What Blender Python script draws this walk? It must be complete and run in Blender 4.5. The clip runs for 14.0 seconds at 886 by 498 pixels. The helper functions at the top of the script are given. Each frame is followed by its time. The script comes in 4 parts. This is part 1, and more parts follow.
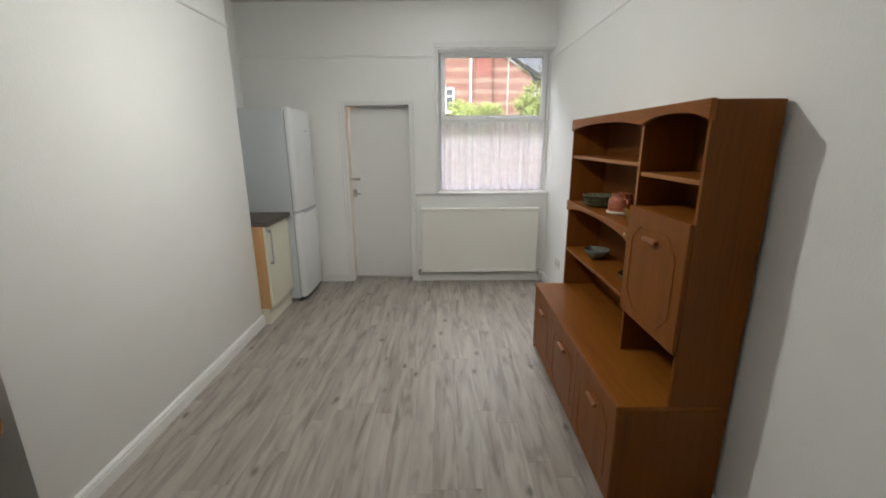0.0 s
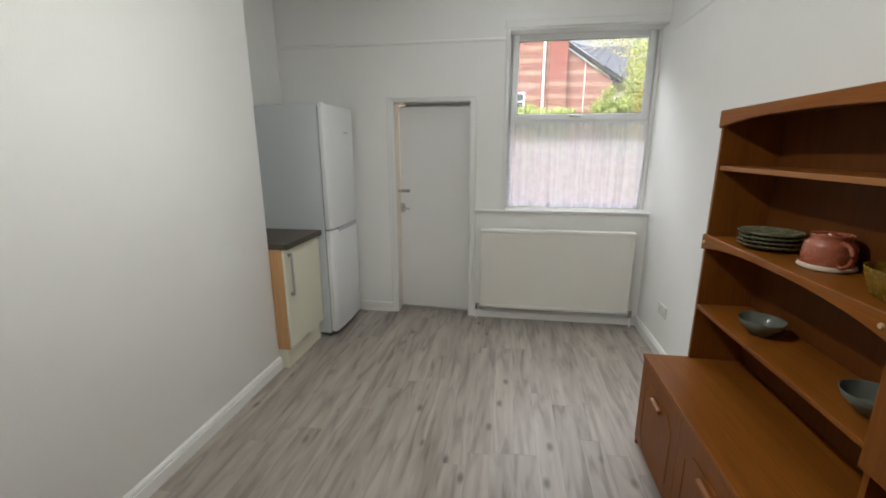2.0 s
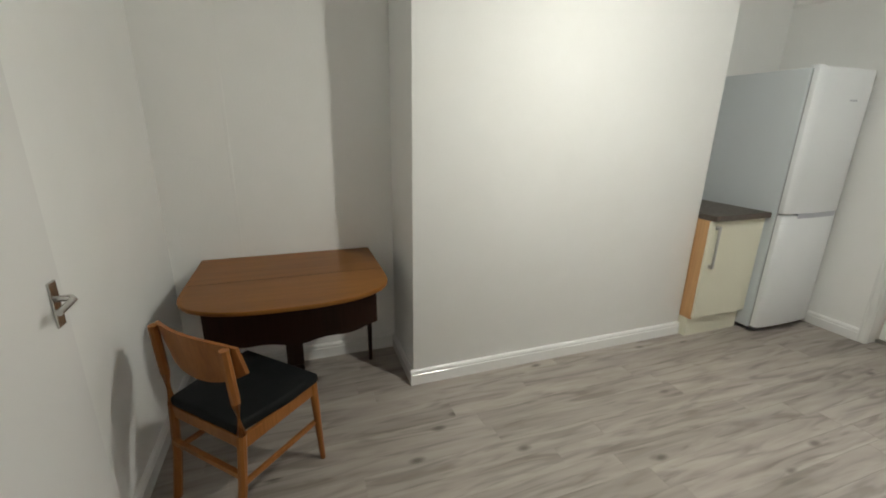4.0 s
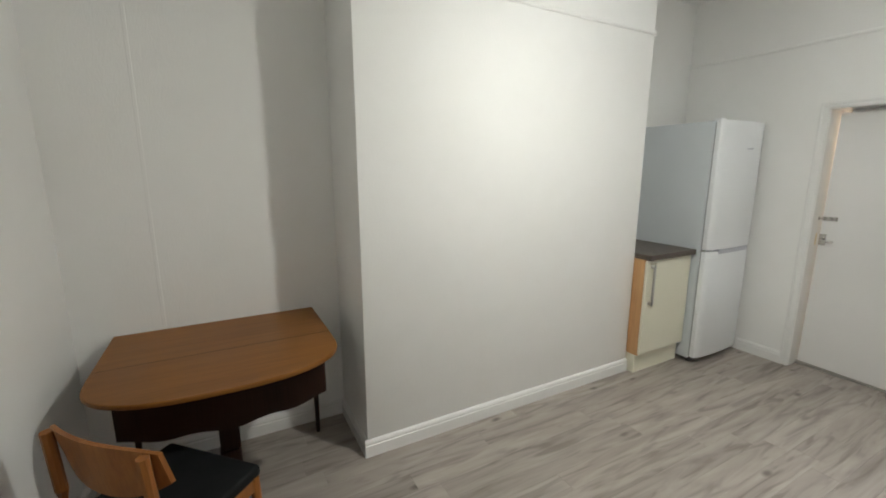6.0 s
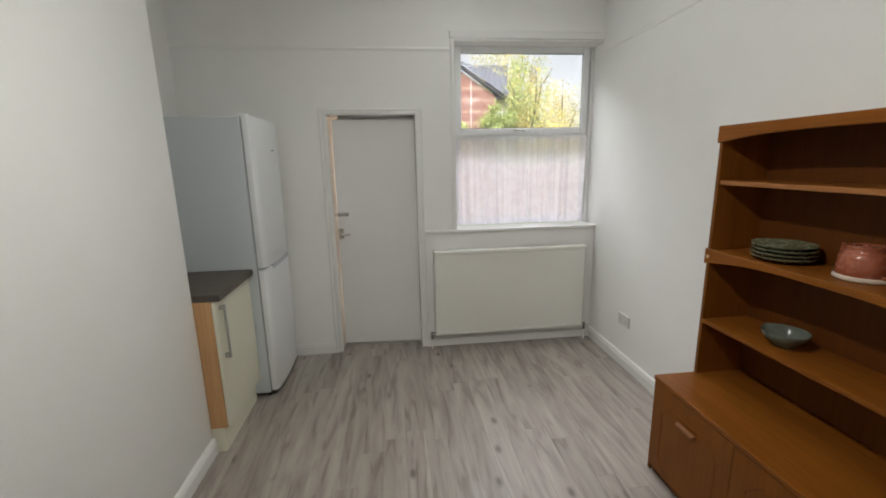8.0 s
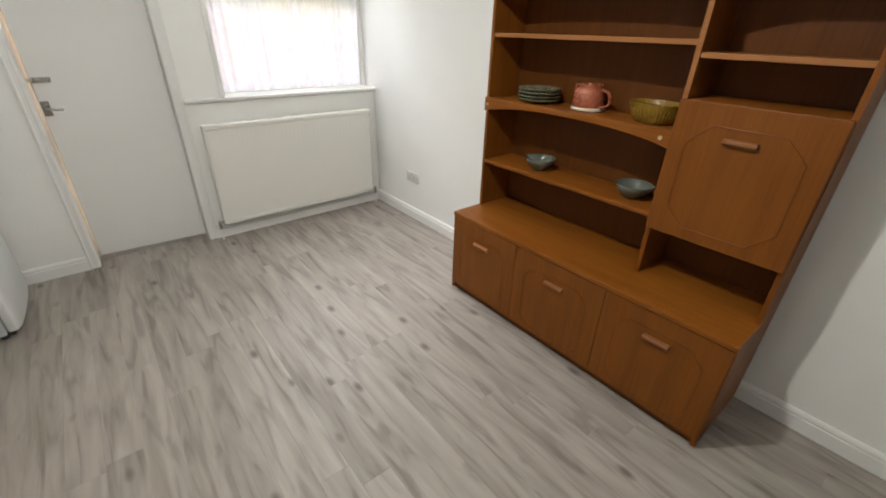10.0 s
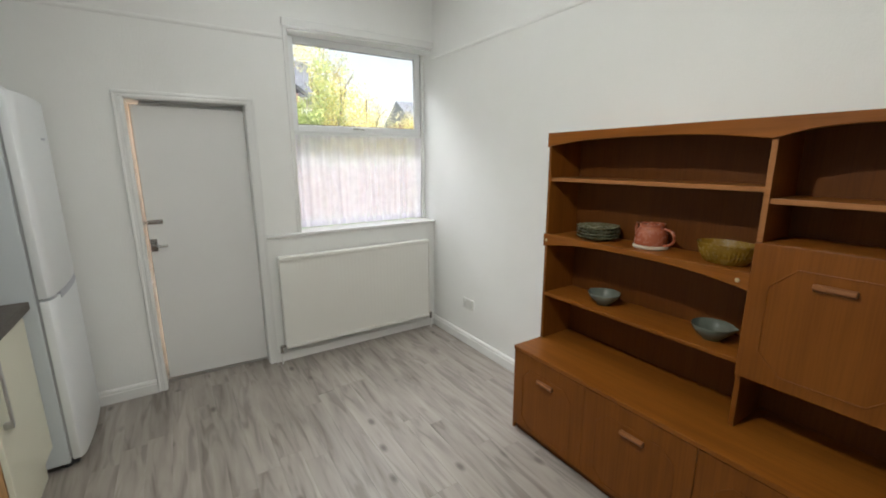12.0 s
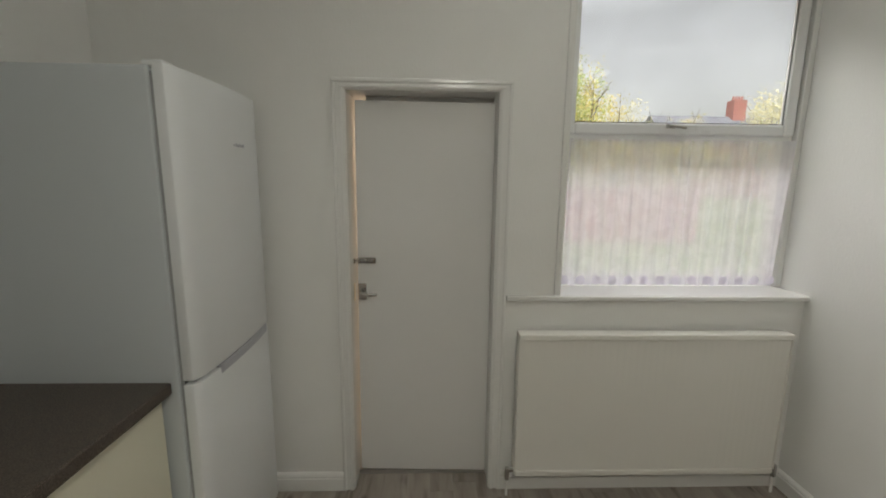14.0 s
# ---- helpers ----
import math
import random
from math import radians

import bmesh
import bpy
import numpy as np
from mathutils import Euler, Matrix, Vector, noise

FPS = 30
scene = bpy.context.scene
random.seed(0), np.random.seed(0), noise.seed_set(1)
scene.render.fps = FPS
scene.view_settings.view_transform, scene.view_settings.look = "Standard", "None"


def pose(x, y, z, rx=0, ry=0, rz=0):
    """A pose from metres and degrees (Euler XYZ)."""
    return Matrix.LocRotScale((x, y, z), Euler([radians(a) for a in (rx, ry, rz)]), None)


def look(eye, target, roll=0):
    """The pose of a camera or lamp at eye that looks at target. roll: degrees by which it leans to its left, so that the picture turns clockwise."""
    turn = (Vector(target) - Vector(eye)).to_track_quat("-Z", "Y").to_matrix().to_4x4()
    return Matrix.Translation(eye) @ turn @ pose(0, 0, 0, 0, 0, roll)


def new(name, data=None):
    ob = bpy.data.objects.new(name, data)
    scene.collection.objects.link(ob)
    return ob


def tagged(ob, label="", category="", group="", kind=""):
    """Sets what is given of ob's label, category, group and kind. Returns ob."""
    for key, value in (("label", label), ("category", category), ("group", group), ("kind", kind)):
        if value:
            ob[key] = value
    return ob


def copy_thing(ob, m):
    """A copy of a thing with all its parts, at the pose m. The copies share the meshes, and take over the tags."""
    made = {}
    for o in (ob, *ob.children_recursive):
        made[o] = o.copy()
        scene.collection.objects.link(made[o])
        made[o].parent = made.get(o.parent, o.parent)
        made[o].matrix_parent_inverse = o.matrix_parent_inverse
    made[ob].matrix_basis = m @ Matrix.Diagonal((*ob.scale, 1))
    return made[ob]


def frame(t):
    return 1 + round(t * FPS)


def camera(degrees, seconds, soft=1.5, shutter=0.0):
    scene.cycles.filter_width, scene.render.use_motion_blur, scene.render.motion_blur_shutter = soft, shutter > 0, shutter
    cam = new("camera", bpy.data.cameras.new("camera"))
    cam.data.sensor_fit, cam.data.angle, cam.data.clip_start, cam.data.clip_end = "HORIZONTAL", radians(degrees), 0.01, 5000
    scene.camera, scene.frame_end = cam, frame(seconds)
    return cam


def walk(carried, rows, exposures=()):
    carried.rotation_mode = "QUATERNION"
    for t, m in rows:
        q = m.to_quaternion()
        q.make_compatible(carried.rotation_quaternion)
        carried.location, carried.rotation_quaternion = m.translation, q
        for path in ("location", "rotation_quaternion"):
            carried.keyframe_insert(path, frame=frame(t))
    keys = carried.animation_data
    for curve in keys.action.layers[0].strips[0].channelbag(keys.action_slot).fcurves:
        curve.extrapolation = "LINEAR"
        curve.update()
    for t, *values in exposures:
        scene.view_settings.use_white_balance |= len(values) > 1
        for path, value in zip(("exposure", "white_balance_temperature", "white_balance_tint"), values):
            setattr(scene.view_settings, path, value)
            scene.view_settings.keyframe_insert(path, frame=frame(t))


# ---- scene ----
cam = camera(94.0, 14.0, 1.85)
SKY, DAY, LAMP = 0.315, 4.6, 800.0
EXPOSURES = [(0.0, 0.72, 6500, 10), (0.5, 0.87, 6500, 10), (1.0, 0.94, 6450, 9), (2.0, 0.66, 6450, 10), (2.5, 0.62, 6450, 9), (3.0, 0.62, 6600, 8), (3.5, 1.05, 6680, 7), (5.8, 1.1, 6520, 8), (6.5, 0.92, 6500, 9), (7.0, 0.57, 6450, 9), (7.5, 0.42, 6500, 10), (8.0, 0.57, 6550, 10), (8.5, 0.74, 6680, 11), (9.0, 0.93, 6750, 12), (11.3, 1.27, 6420, 8), (12.0, 0.87, 6450, 8), (12.5, 0.77, 6500, 9), (13.3, 0.45, 6750, 10), (14.0, 0.18, 6950, 8)]
PATH = [
    (0, (0.067, -0.115, 1.598), (0.066, 1.82, 1.093), -0.4),
    (0.5, (0.043, 0.028, 1.556), (-0.058, 1.944, 0.99), -0.2),
    (1, (0.058, 0.263, 1.544), (-0.179, 2.174, 1.002), 0.4),
    (1.5, (0.047, 0.57, 1.556), (-0.17, 2.498, 1.071), 0.6),
    (2, (0.051, 0.796, 1.569), (-0.251, 2.717, 1.1), -0.1),
    (2.5, (0.214, 0.937, 1.545), (-0.557, 2.729, 1.105), 0.3),
    (3, (0.43, 0.95, 1.545), (-0.833, 2.423, 1.064), 0.8),
    (3.5, (0.515, 0.772, 1.535), (-1.1, 1.802, 0.964), 0.6),
    (3.7, (0.53, 0.715, 1.522), (-1.18, 1.56, 0.943), 0.7),
    (3.95, (0.53, 0.672, 1.508), (-1.262, 1.361, 0.93), 0.9),
    (4.3, (0.524, 0.628, 1.5), (-1.328, 1.153, 0.942), 1.0),
    (4.75, (0.521, 0.592, 1.505), (-1.369, 1.03, 1.0), 0.9),
    (5.2, (0.512, 0.578, 1.525), (-1.38, 1.067, 1.087), 0.7),
    (5.55, (0.493, 0.592, 1.543), (-1.366, 1.215, 1.138), 0.4),
    (5.8, (0.465, 0.613, 1.552), (-1.34, 1.385, 1.163), 0.2),
    (6, (0.412, 0.642, 1.553), (-1.318, 1.577, 1.172), 0.0),
    (6.5, (0.215, 0.778, 1.537), (-1.217, 2.132, 1.188), -0.6),
    (7, (-0.075, 0.877, 1.62), (-1.013, 2.598, 1.223), -1.2),
    (7.5, (-0.312, 0.99, 1.616), (-0.68, 2.915, 1.221), -1.1),
    (8, (-0.473, 1.128, 1.605), (-0.257, 3.073, 1.19), -1.2),
    (8.5, (-0.624, 1.184, 1.603), (0.077, 2.998, 1.135), -1.2),
    (9, (-0.736, 1.168, 1.571), (0.268, 2.786, 0.959), -0.4),
    (9.2, (-0.747, 1.162, 1.553), (0.328, 2.702, 0.865), 0.1),
    (9.45, (-0.751, 1.161, 1.541), (0.373, 2.626, 0.773), 0.6),
    (9.8, (-0.753, 1.165, 1.517), (0.391, 2.549, 0.636), 1.2),
    (10.25, (-0.751, 1.175, 1.484), (0.369, 2.502, 0.492), 1.9),
    (10.7, (-0.747, 1.186, 1.463), (0.341, 2.519, 0.443), 2.1),
    (11.05, (-0.745, 1.191, 1.463), (0.337, 2.578, 0.512), 1.9),
    (11.3, (-0.745, 1.19, 1.477), (0.348, 2.641, 0.64), 1.5),
    (11.5, (-0.746, 1.185, 1.518), (0.36, 2.704, 0.831), 1.0),
    (12, (-0.782, 1.236, 1.592), (0.277, 2.879, 1.171), -0.2),
    (12.5, (-0.709, 1.453, 1.592), (0.146, 3.233, 1.273), -0.5),
    (13, (-0.639, 1.794, 1.604), (-0.043, 3.677, 1.289), -0.5),
    (13.5, (-0.623, 2.216, 1.58), (-0.242, 4.153, 1.263), -0.6),
    (14, (-0.601, 2.631, 1.59), (-0.542, 4.602, 1.254), 0.6),
]
walk(cam, [(t, look(eye, target, roll)) for t, eye, target, roll in PATH], EXPOSURES)

# ---- world, sun, lamps ----
world = bpy.data.worlds.new("overcast_sky")
scene.world = world
world.use_nodes = True
wn, wl = world.node_tree.nodes, world.node_tree.links
wn.clear()
sky = wn.new("ShaderNodeTexSky")
sky.sky_type = "NISHITA"
sky.sun_disc = False
sky.sun_elevation = radians(48)
sky.sun_rotation = radians(200)
sky.dust_density = 4.0
hsv = wn.new("ShaderNodeHueSaturation")
hsv.inputs["Saturation"].default_value = 0.25
bg = wn.new("ShaderNodeBackground")
bg.inputs["Strength"].default_value = SKY
wo = wn.new("ShaderNodeOutputWorld")
wl.new(sky.outputs[0], hsv.inputs["Color"])
# overcast: three times as bright overhead as at the horizon, with faint cloud
way = wn.new("ShaderNodeTexCoord")
up = wn.new("ShaderNodeSeparateXYZ")
wl.new(way.outputs["Generated"], up.inputs[0])
lift = wn.new("ShaderNodeMapRange")
lift.inputs["From Min"].default_value, lift.inputs["From Max"].default_value = 0.32, 1.0
lift.inputs["To Min"].default_value, lift.inputs["To Max"].default_value = 0.5, 3.6
wl.new(up.outputs["Z"], lift.inputs["Value"])
cloud = wn.new("ShaderNodeTexNoise")
cloud.inputs["Scale"].default_value, cloud.inputs["Detail"].default_value = 5.0, 6.0
wl.new(way.outputs["Generated"], cloud.inputs["Vector"])
soft = wn.new("ShaderNodeMapRange")
soft.inputs["From Min"].default_value, soft.inputs["From Max"].default_value = 0.3, 0.7
soft.inputs["To Min"].default_value, soft.inputs["To Max"].default_value = 0.85, 1.12
wl.new(cloud.outputs["Fac"], soft.inputs["Value"])
both = wn.new("ShaderNodeMath")
both.operation = "MULTIPLY"
wl.new(lift.outputs[0], both.inputs[0])
wl.new(soft.outputs[0], both.inputs[1])
tone = wn.new("ShaderNodeVectorMath")
tone.operation = "SCALE"
wl.new(hsv.outputs[0], tone.inputs[0])
wl.new(both.outputs[0], tone.inputs["Scale"])
wl.new(tone.outputs[0], bg.inputs["Color"])
wl.new(bg.outputs[0], wo.inputs["Surface"])

sun_data = bpy.data.lights.new("sun", "SUN")
sun_data.energy, sun_data.angle, sun_data.color = 1.0, radians(12), (1.0, 0.96, 0.9)
sun = new("sun", sun_data)
sun.matrix_world = look((-6, -14, 20), (0, 0, 0))


def area_lamp(name, eye, way, sx, sy, watts, spread):
    d = bpy.data.lights.new(name, "AREA")
    d.shape, d.size, d.size_y, d.energy, d.color, d.spread = "RECTANGLE", sx, sy, watts, (0.94, 0.97, 1.0), radians(spread)
    ob = new(name, d)
    ob.matrix_world = look(eye, Vector(eye) + Vector(way))
    return ob


# area lamps added in the window's opening for sky daylight and the garden's bounce
area_lamp("window_daylight", (0.6, 4.66, 2.28), (0.1, -0.42, -0.88), 1.05, 0.3, DAY * 0.45, 90)
area_lamp("window_ground_light", (0.55, 4.5, 1.95), (-0.3, -0.75, 0.6), 0.95, 0.4, DAY * 1.3, 78)
# unseen lamp added over the yard for the high sky, to brighten the net
area_lamp("yard_net_lamp", (0.63, 6.5, 4.35), (0.0, -1.8, -2.85), 1.2, 1.0, DAY * 2.6, 70).data.color = (0.97, 0.96, 1.0)
# the lit bulb of the back kitchen behind the closed door
bulb = bpy.data.lights.new("kitchen_bulb", "POINT")
bulb.energy, bulb.color, bulb.shadow_soft_size = 32, (1.0, 0.8, 0.64), 0.05
new("kitchen_bulb", bulb).location = (-1.05, 5.4, 2.2)


# ---- materials ----
def nodes_of(name):
    m = bpy.data.materials.new(name)
    m.use_nodes = True
    nt = m.node_tree
    return m, nt, nt.nodes["Principled BSDF"]


def link(nt, a, b):
    nt.links.new(a, b)


def coords(nt, scale=(1, 1, 1), rand=0.0):
    tc = nt.nodes.new("ShaderNodeTexCoord")
    mp = nt.nodes.new("ShaderNodeMapping")
    mp.inputs["Scale"].default_value = scale
    link(nt, tc.outputs["Object"], mp.inputs["Vector"])
    if rand:
        oi = nt.nodes.new("ShaderNodeObjectInfo")
        mu = nt.nodes.new("ShaderNodeVectorMath")
        mu.operation = "SCALE"
        mu.inputs[0].default_value = (rand, rand * 1.7, rand * 0.6)
        link(nt, oi.outputs["Random"], mu.inputs["Scale"])
        link(nt, mu.outputs[0], mp.inputs["Location"])
    return mp.outputs[0]


def noise_tex(nt, vec, scale, detail=4.0, rough=0.55, dist=0.0):
    n = nt.nodes.new("ShaderNodeTexNoise")
    n.inputs["Scale"].default_value, n.inputs["Detail"].default_value = scale, detail
    n.inputs["Roughness"].default_value, n.inputs["Distortion"].default_value = rough, dist
    link(nt, vec, n.inputs["Vector"])
    return n.outputs["Fac"]


def ramp(nt, fac, stops):
    r = nt.nodes.new("ShaderNodeValToRGB")
    while len(r.color_ramp.elements) < len(stops):
        r.color_ramp.elements.new(0.5)
    for e, (p, c) in zip(r.color_ramp.elements, stops):
        e.position, e.color = p, (*c, 1) if len(c) == 3 else c
    link(nt, fac, r.inputs["Fac"])
    return r.outputs["Color"]


def mix(nt, fac, a, b, mode="MIX"):
    m = nt.nodes.new("ShaderNodeMix")
    m.data_type, m.blend_type = "RGBA", mode
    for v, sock in ((fac, m.inputs[0]), (a, m.inputs[6]), (b, m.inputs[7])):
        if isinstance(v, (int, float)):
            sock.default_value = v
        elif isinstance(v, tuple):
            sock.default_value = (*v, 1)
        else:
            link(nt, v, sock)
    return m.outputs[2]


def bump(nt, bsdf, height, strength, dist=0.002):
    b = nt.nodes.new("ShaderNodeBump")
    b.inputs["Strength"].default_value, b.inputs["Distance"].default_value = strength, dist
    link(nt, height, b.inputs["Height"])
    link(nt, b.outputs["Normal"], bsdf.inputs["Normal"])


def painted(name, color, rough=0.6, grain=60, strength=0.15, vary=0.04, stretch=(1, 1, 1), metal=0.0, dist=0.002):
    """A plain coat: faint clouds of tone, a fine relief and uneven gloss."""
    m, nt, p = nodes_of(name)
    v = coords(nt)
    big = noise_tex(nt, v, 1.7, 3)
    fine = noise_tex(nt, coords(nt, stretch), grain, 5)
    lo = tuple(max(0, c * (1 - vary)) for c in color)
    hi = tuple(min(1, c * (1 + vary)) for c in color)
    c = ramp(nt, big, [(0.3, lo), (0.7, hi)])
    c = mix(nt, 0.12, c, ramp(nt, fine, [(0.3, lo), (0.7, hi)]))
    link(nt, c, p.inputs["Base Color"])
    r = ramp(nt, noise_tex(nt, v, 9, 4), [(0.3, (rough * 0.9,) * 3), (0.7, (min(1, rough * 1.1),) * 3)])
    link(nt, r, p.inputs["Roughness"])
    p.inputs["Metallic"].default_value = metal
    if strength:
        bump(nt, p, fine, strength, dist)
    return m


def wood(name, lo, hi, axis="y", rough=0.38, freq=1.0, rand=0.0):
    """Veneer with long figure along one axis and short pores."""
    m, nt, p = nodes_of(name)
    long = {"x": (0.35, 5, 5), "y": (5, 0.35, 5), "z": (5, 5, 0.35)}[axis]
    pore = {"x": (3, 120, 120), "y": (120, 3, 120), "z": (120, 120, 3)}[axis]
    figure = noise_tex(nt, coords(nt, tuple(freq * a for a in long), rand), 2.2, 7, 0.62, 0.5)
    pores = noise_tex(nt, coords(nt, pore, rand), 1.0, 3, 0.6)
    blot = noise_tex(nt, coords(nt, (1, 1, 1), rand), 2.4, 3)
    c = ramp(nt, figure, [(0.28, lo), (0.5, tuple((a + b) / 2 for a, b in zip(lo, hi))), (0.74, hi)])
    c = mix(nt, 0.22, c, ramp(nt, pores, [(0.38, tuple(a * 0.6 for a in lo)), (0.56, hi)]))
    c = mix(nt, 0.18, c, ramp(nt, blot, [(0.35, lo), (0.65, hi)]))
    link(nt, c, p.inputs["Base Color"])
    link(nt, ramp(nt, blot, [(0.3, (rough * 0.85,) * 3), (0.7, (rough * 1.2,) * 3)]), p.inputs["Roughness"])
    p.inputs["Specular IOR Level"].default_value = 0.2
    bump(nt, p, pores, 0.12, 0.001)
    return m


def plank_material():
    """Grey oak print: broad soft streaks, darker bands, small tailed knots."""
    m, nt, p = nodes_of("grey_oak_plank")
    streak = noise_tex(nt, coords(nt, (7.0, 0.75, 1), 37.0), 1.3, 3, 0.5, 0.7)
    wisp = noise_tex(nt, coords(nt, (14, 1.7, 1), 61.0), 1.25, 2.5, 0.5, 1.1)
    fine = noise_tex(nt, coords(nt, (90, 7, 1), 23.0), 1.0, 3, 0.6)
    c = ramp(nt, streak, [(0.3, (0.225, 0.198, 0.172)), (0.46, (0.35, 0.313, 0.28)), (0.64, (0.45, 0.41, 0.375))])
    c = mix(nt, 0.5, c, ramp(nt, wisp, [(0.34, (0.13, 0.114, 0.099)), (0.48, (0.34, 0.305, 0.274)), (0.7, (0.46, 0.422, 0.387))]))
    c = mix(nt, 0.06, c, ramp(nt, fine, [(0.3, (0.24, 0.21, 0.19)), (0.6, (0.47, 0.432, 0.4))]))
    kv = nt.nodes.new("ShaderNodeTexVoronoi")
    kv.inputs["Scale"].default_value = 1.0
    link(nt, coords(nt, (7, 3.4, 1), 11.0), kv.inputs["Vector"])
    knot = ramp(nt, kv.outputs["Distance"], [(0.05, (0.85, 0.85, 0.85)), (0.17, (0, 0, 0))])
    tail = nt.nodes.new("ShaderNodeTexVoronoi")
    tail.inputs["Scale"].default_value = 1.0
    link(nt, coords(nt, (7, 3.4 / 3, 1), 11.0), tail.inputs["Vector"])
    knot = mix(nt, 1.0, knot, ramp(nt, tail.outputs["Distance"], [(0.03, (0.4, 0.4, 0.4)), (0.2, (0, 0, 0))]), "LIGHTEN")
    keep = ramp(nt, noise_tex(nt, coords(nt, (3, 1.2, 1), 77.0), 1.3, 1), [(0.44, (0, 0, 0)), (0.5, (0.9, 0.9, 0.9))])
    c = mix(nt, mix(nt, 1.0, knot, keep, "MULTIPLY"), c, (0.085, 0.073, 0.064))
    oi = nt.nodes.new("ShaderNodeObjectInfo")
    c = mix(nt, 1.0, c, ramp(nt, oi.outputs["Random"], [(0.0, (0.84, 0.825, 0.81)), (1.0, (0.97, 0.955, 0.94))]), "MULTIPLY")
    link(nt, c, p.inputs["Base Color"])
    link(nt, ramp(nt, wisp, [(0.3, (0.5, 0.5, 0.5)), (0.7, (0.4, 0.4, 0.4))]), p.inputs["Roughness"])
    bump(nt, p, fine, 0.08, 0.001)
    return m


def wallpaper():
    """White emulsion over a finely ribbed lining paper."""
    m, nt, p = nodes_of("white_ribbed_wallpaper")
    v = coords(nt)
    rib = noise_tex(nt, coords(nt, (1, 1, 0.35)), 150, 4, 0.65)
    big = noise_tex(nt, v, 0.9, 3)
    mid = noise_tex(nt, v, 7, 4)
    c = ramp(nt, big, [(0.3, (0.825, 0.825, 0.8)), (0.7, (0.87, 0.87, 0.85))])
    c = mix(nt, 0.25, c, ramp(nt, mid, [(0.3, (0.815, 0.815, 0.79)), (0.7, (0.87, 0.87, 0.85))]))
    link(nt, c, p.inputs["Base Color"])
    p.inputs["Roughness"].default_value = 0.72
    add = nt.nodes.new("ShaderNodeMath")
    add.operation = "MULTIPLY_ADD"
    add.inputs[1].default_value = 0.7
    link(nt, mid, add.inputs[0])
    link(nt, rib, add.inputs[2])
    bump(nt, p, add.outputs[0], 0.38, 0.003)
    return m


def glass(name):
    """Old pane: clear, with dried drops; a thin even film of dirt paints in haze."""
    m, nt, p = nodes_of(name)
    tr = nt.nodes.new("ShaderNodeBsdfTransparent")
    tl = nt.nodes.new("ShaderNodeBsdfTranslucent")
    tl.inputs["Color"].default_value = (0.8, 0.82, 0.85, 1)
    v = coords(nt)
    drops = nt.nodes.new("ShaderNodeTexVoronoi")
    drops.inputs["Scale"].default_value = 45
    link(nt, v, drops.inputs["Vector"])
    spot = ramp(nt, drops.outputs["Distance"], [(0.1, (0.04, 0.04, 0.04)), (0.2, (0.0, 0.0, 0.0))])
    few = ramp(nt, noise_tex(nt, v, 6, 2), [(0.52, (0, 0, 0)), (0.6, (1, 1, 1))])
    film = ramp(nt, noise_tex(nt, v, 5, 4), [(0.3, (0.012, 0.012, 0.012)), (0.7, (0.028, 0.028, 0.028))])
    amount = mix(nt, 1.0, film, mix(nt, 1.0, spot, few, "MULTIPLY"), "ADD")
    m0 = nt.nodes.new("ShaderNodeMixShader")
    link(nt, amount, m0.inputs[0])
    link(nt, tr.outputs[0], m0.inputs[1])
    link(nt, tl.outputs[0], m0.inputs[2])
    gl = nt.nodes.new("ShaderNodeBsdfGlossy")
    gl.inputs["Roughness"].default_value = 0.02
    fr = nt.nodes.new("ShaderNodeFresnel")
    fr.inputs["IOR"].default_value = 1.45
    mx = nt.nodes.new("ShaderNodeMixShader")
    link(nt, fr.outputs[0], mx.inputs[0])
    link(nt, m0.outputs[0], mx.inputs[1])
    link(nt, gl.outputs[0], mx.inputs[2])
    link(nt, mx.outputs[0], nt.nodes["Material Output"].inputs["Surface"])
    return m


def lace(name="white_lace_net", most=0.22, share=0.2, low=0.08):
    """White net: fold shade painted as upright streaks, thinner between; a faint flower figure."""
    m, nt, p = nodes_of(name)
    out = nt.nodes["Material Output"]
    v = coords(nt)
    flower = noise_tex(nt, v, 14, 3, 0.5, 0.6)
    fold_streak = noise_tex(nt, coords(nt, (26, 1, 0.7)), 1.0, 3, 0.6)
    mesh = noise_tex(nt, v, 240, 2)
    tl = nt.nodes.new("ShaderNodeBsdfTranslucent")
    df = nt.nodes.new("ShaderNodeBsdfDiffuse")
    tr = nt.nodes.new("ShaderNodeBsdfTransparent")
    tone = ramp(nt, fold_streak, [(0.34, (0.86, 0.84, 0.92)), (0.54, (0.93, 0.91, 0.97))])
    link(nt, tone, tl.inputs["Color"])
    link(nt, tone, df.inputs["Color"])
    m1, m2 = nt.nodes.new("ShaderNodeMixShader"), nt.nodes.new("ShaderNodeMixShader")
    m1.inputs[0].default_value = share
    link(nt, tl.outputs[0], m1.inputs[1])
    link(nt, df.outputs[0], m1.inputs[2])
    hole = mix(nt, 0.5, ramp(nt, flower, [(0.42, (most,) * 3), (0.56, (low,) * 3)]), ramp(nt, fold_streak, [(0.4, (most,) * 3), (0.6, (low,) * 3)]))
    hole = mix(nt, 0.2, hole, ramp(nt, mesh, [(0.4, (most,) * 3), (0.6, (0.0, 0.0, 0.0))]))
    link(nt, hole, m2.inputs[0])
    link(nt, m1.outputs[0], m2.inputs[1])
    link(nt, tr.outputs[0], m2.inputs[2])
    link(nt, m2.outputs[0], out.inputs["Surface"])
    return m


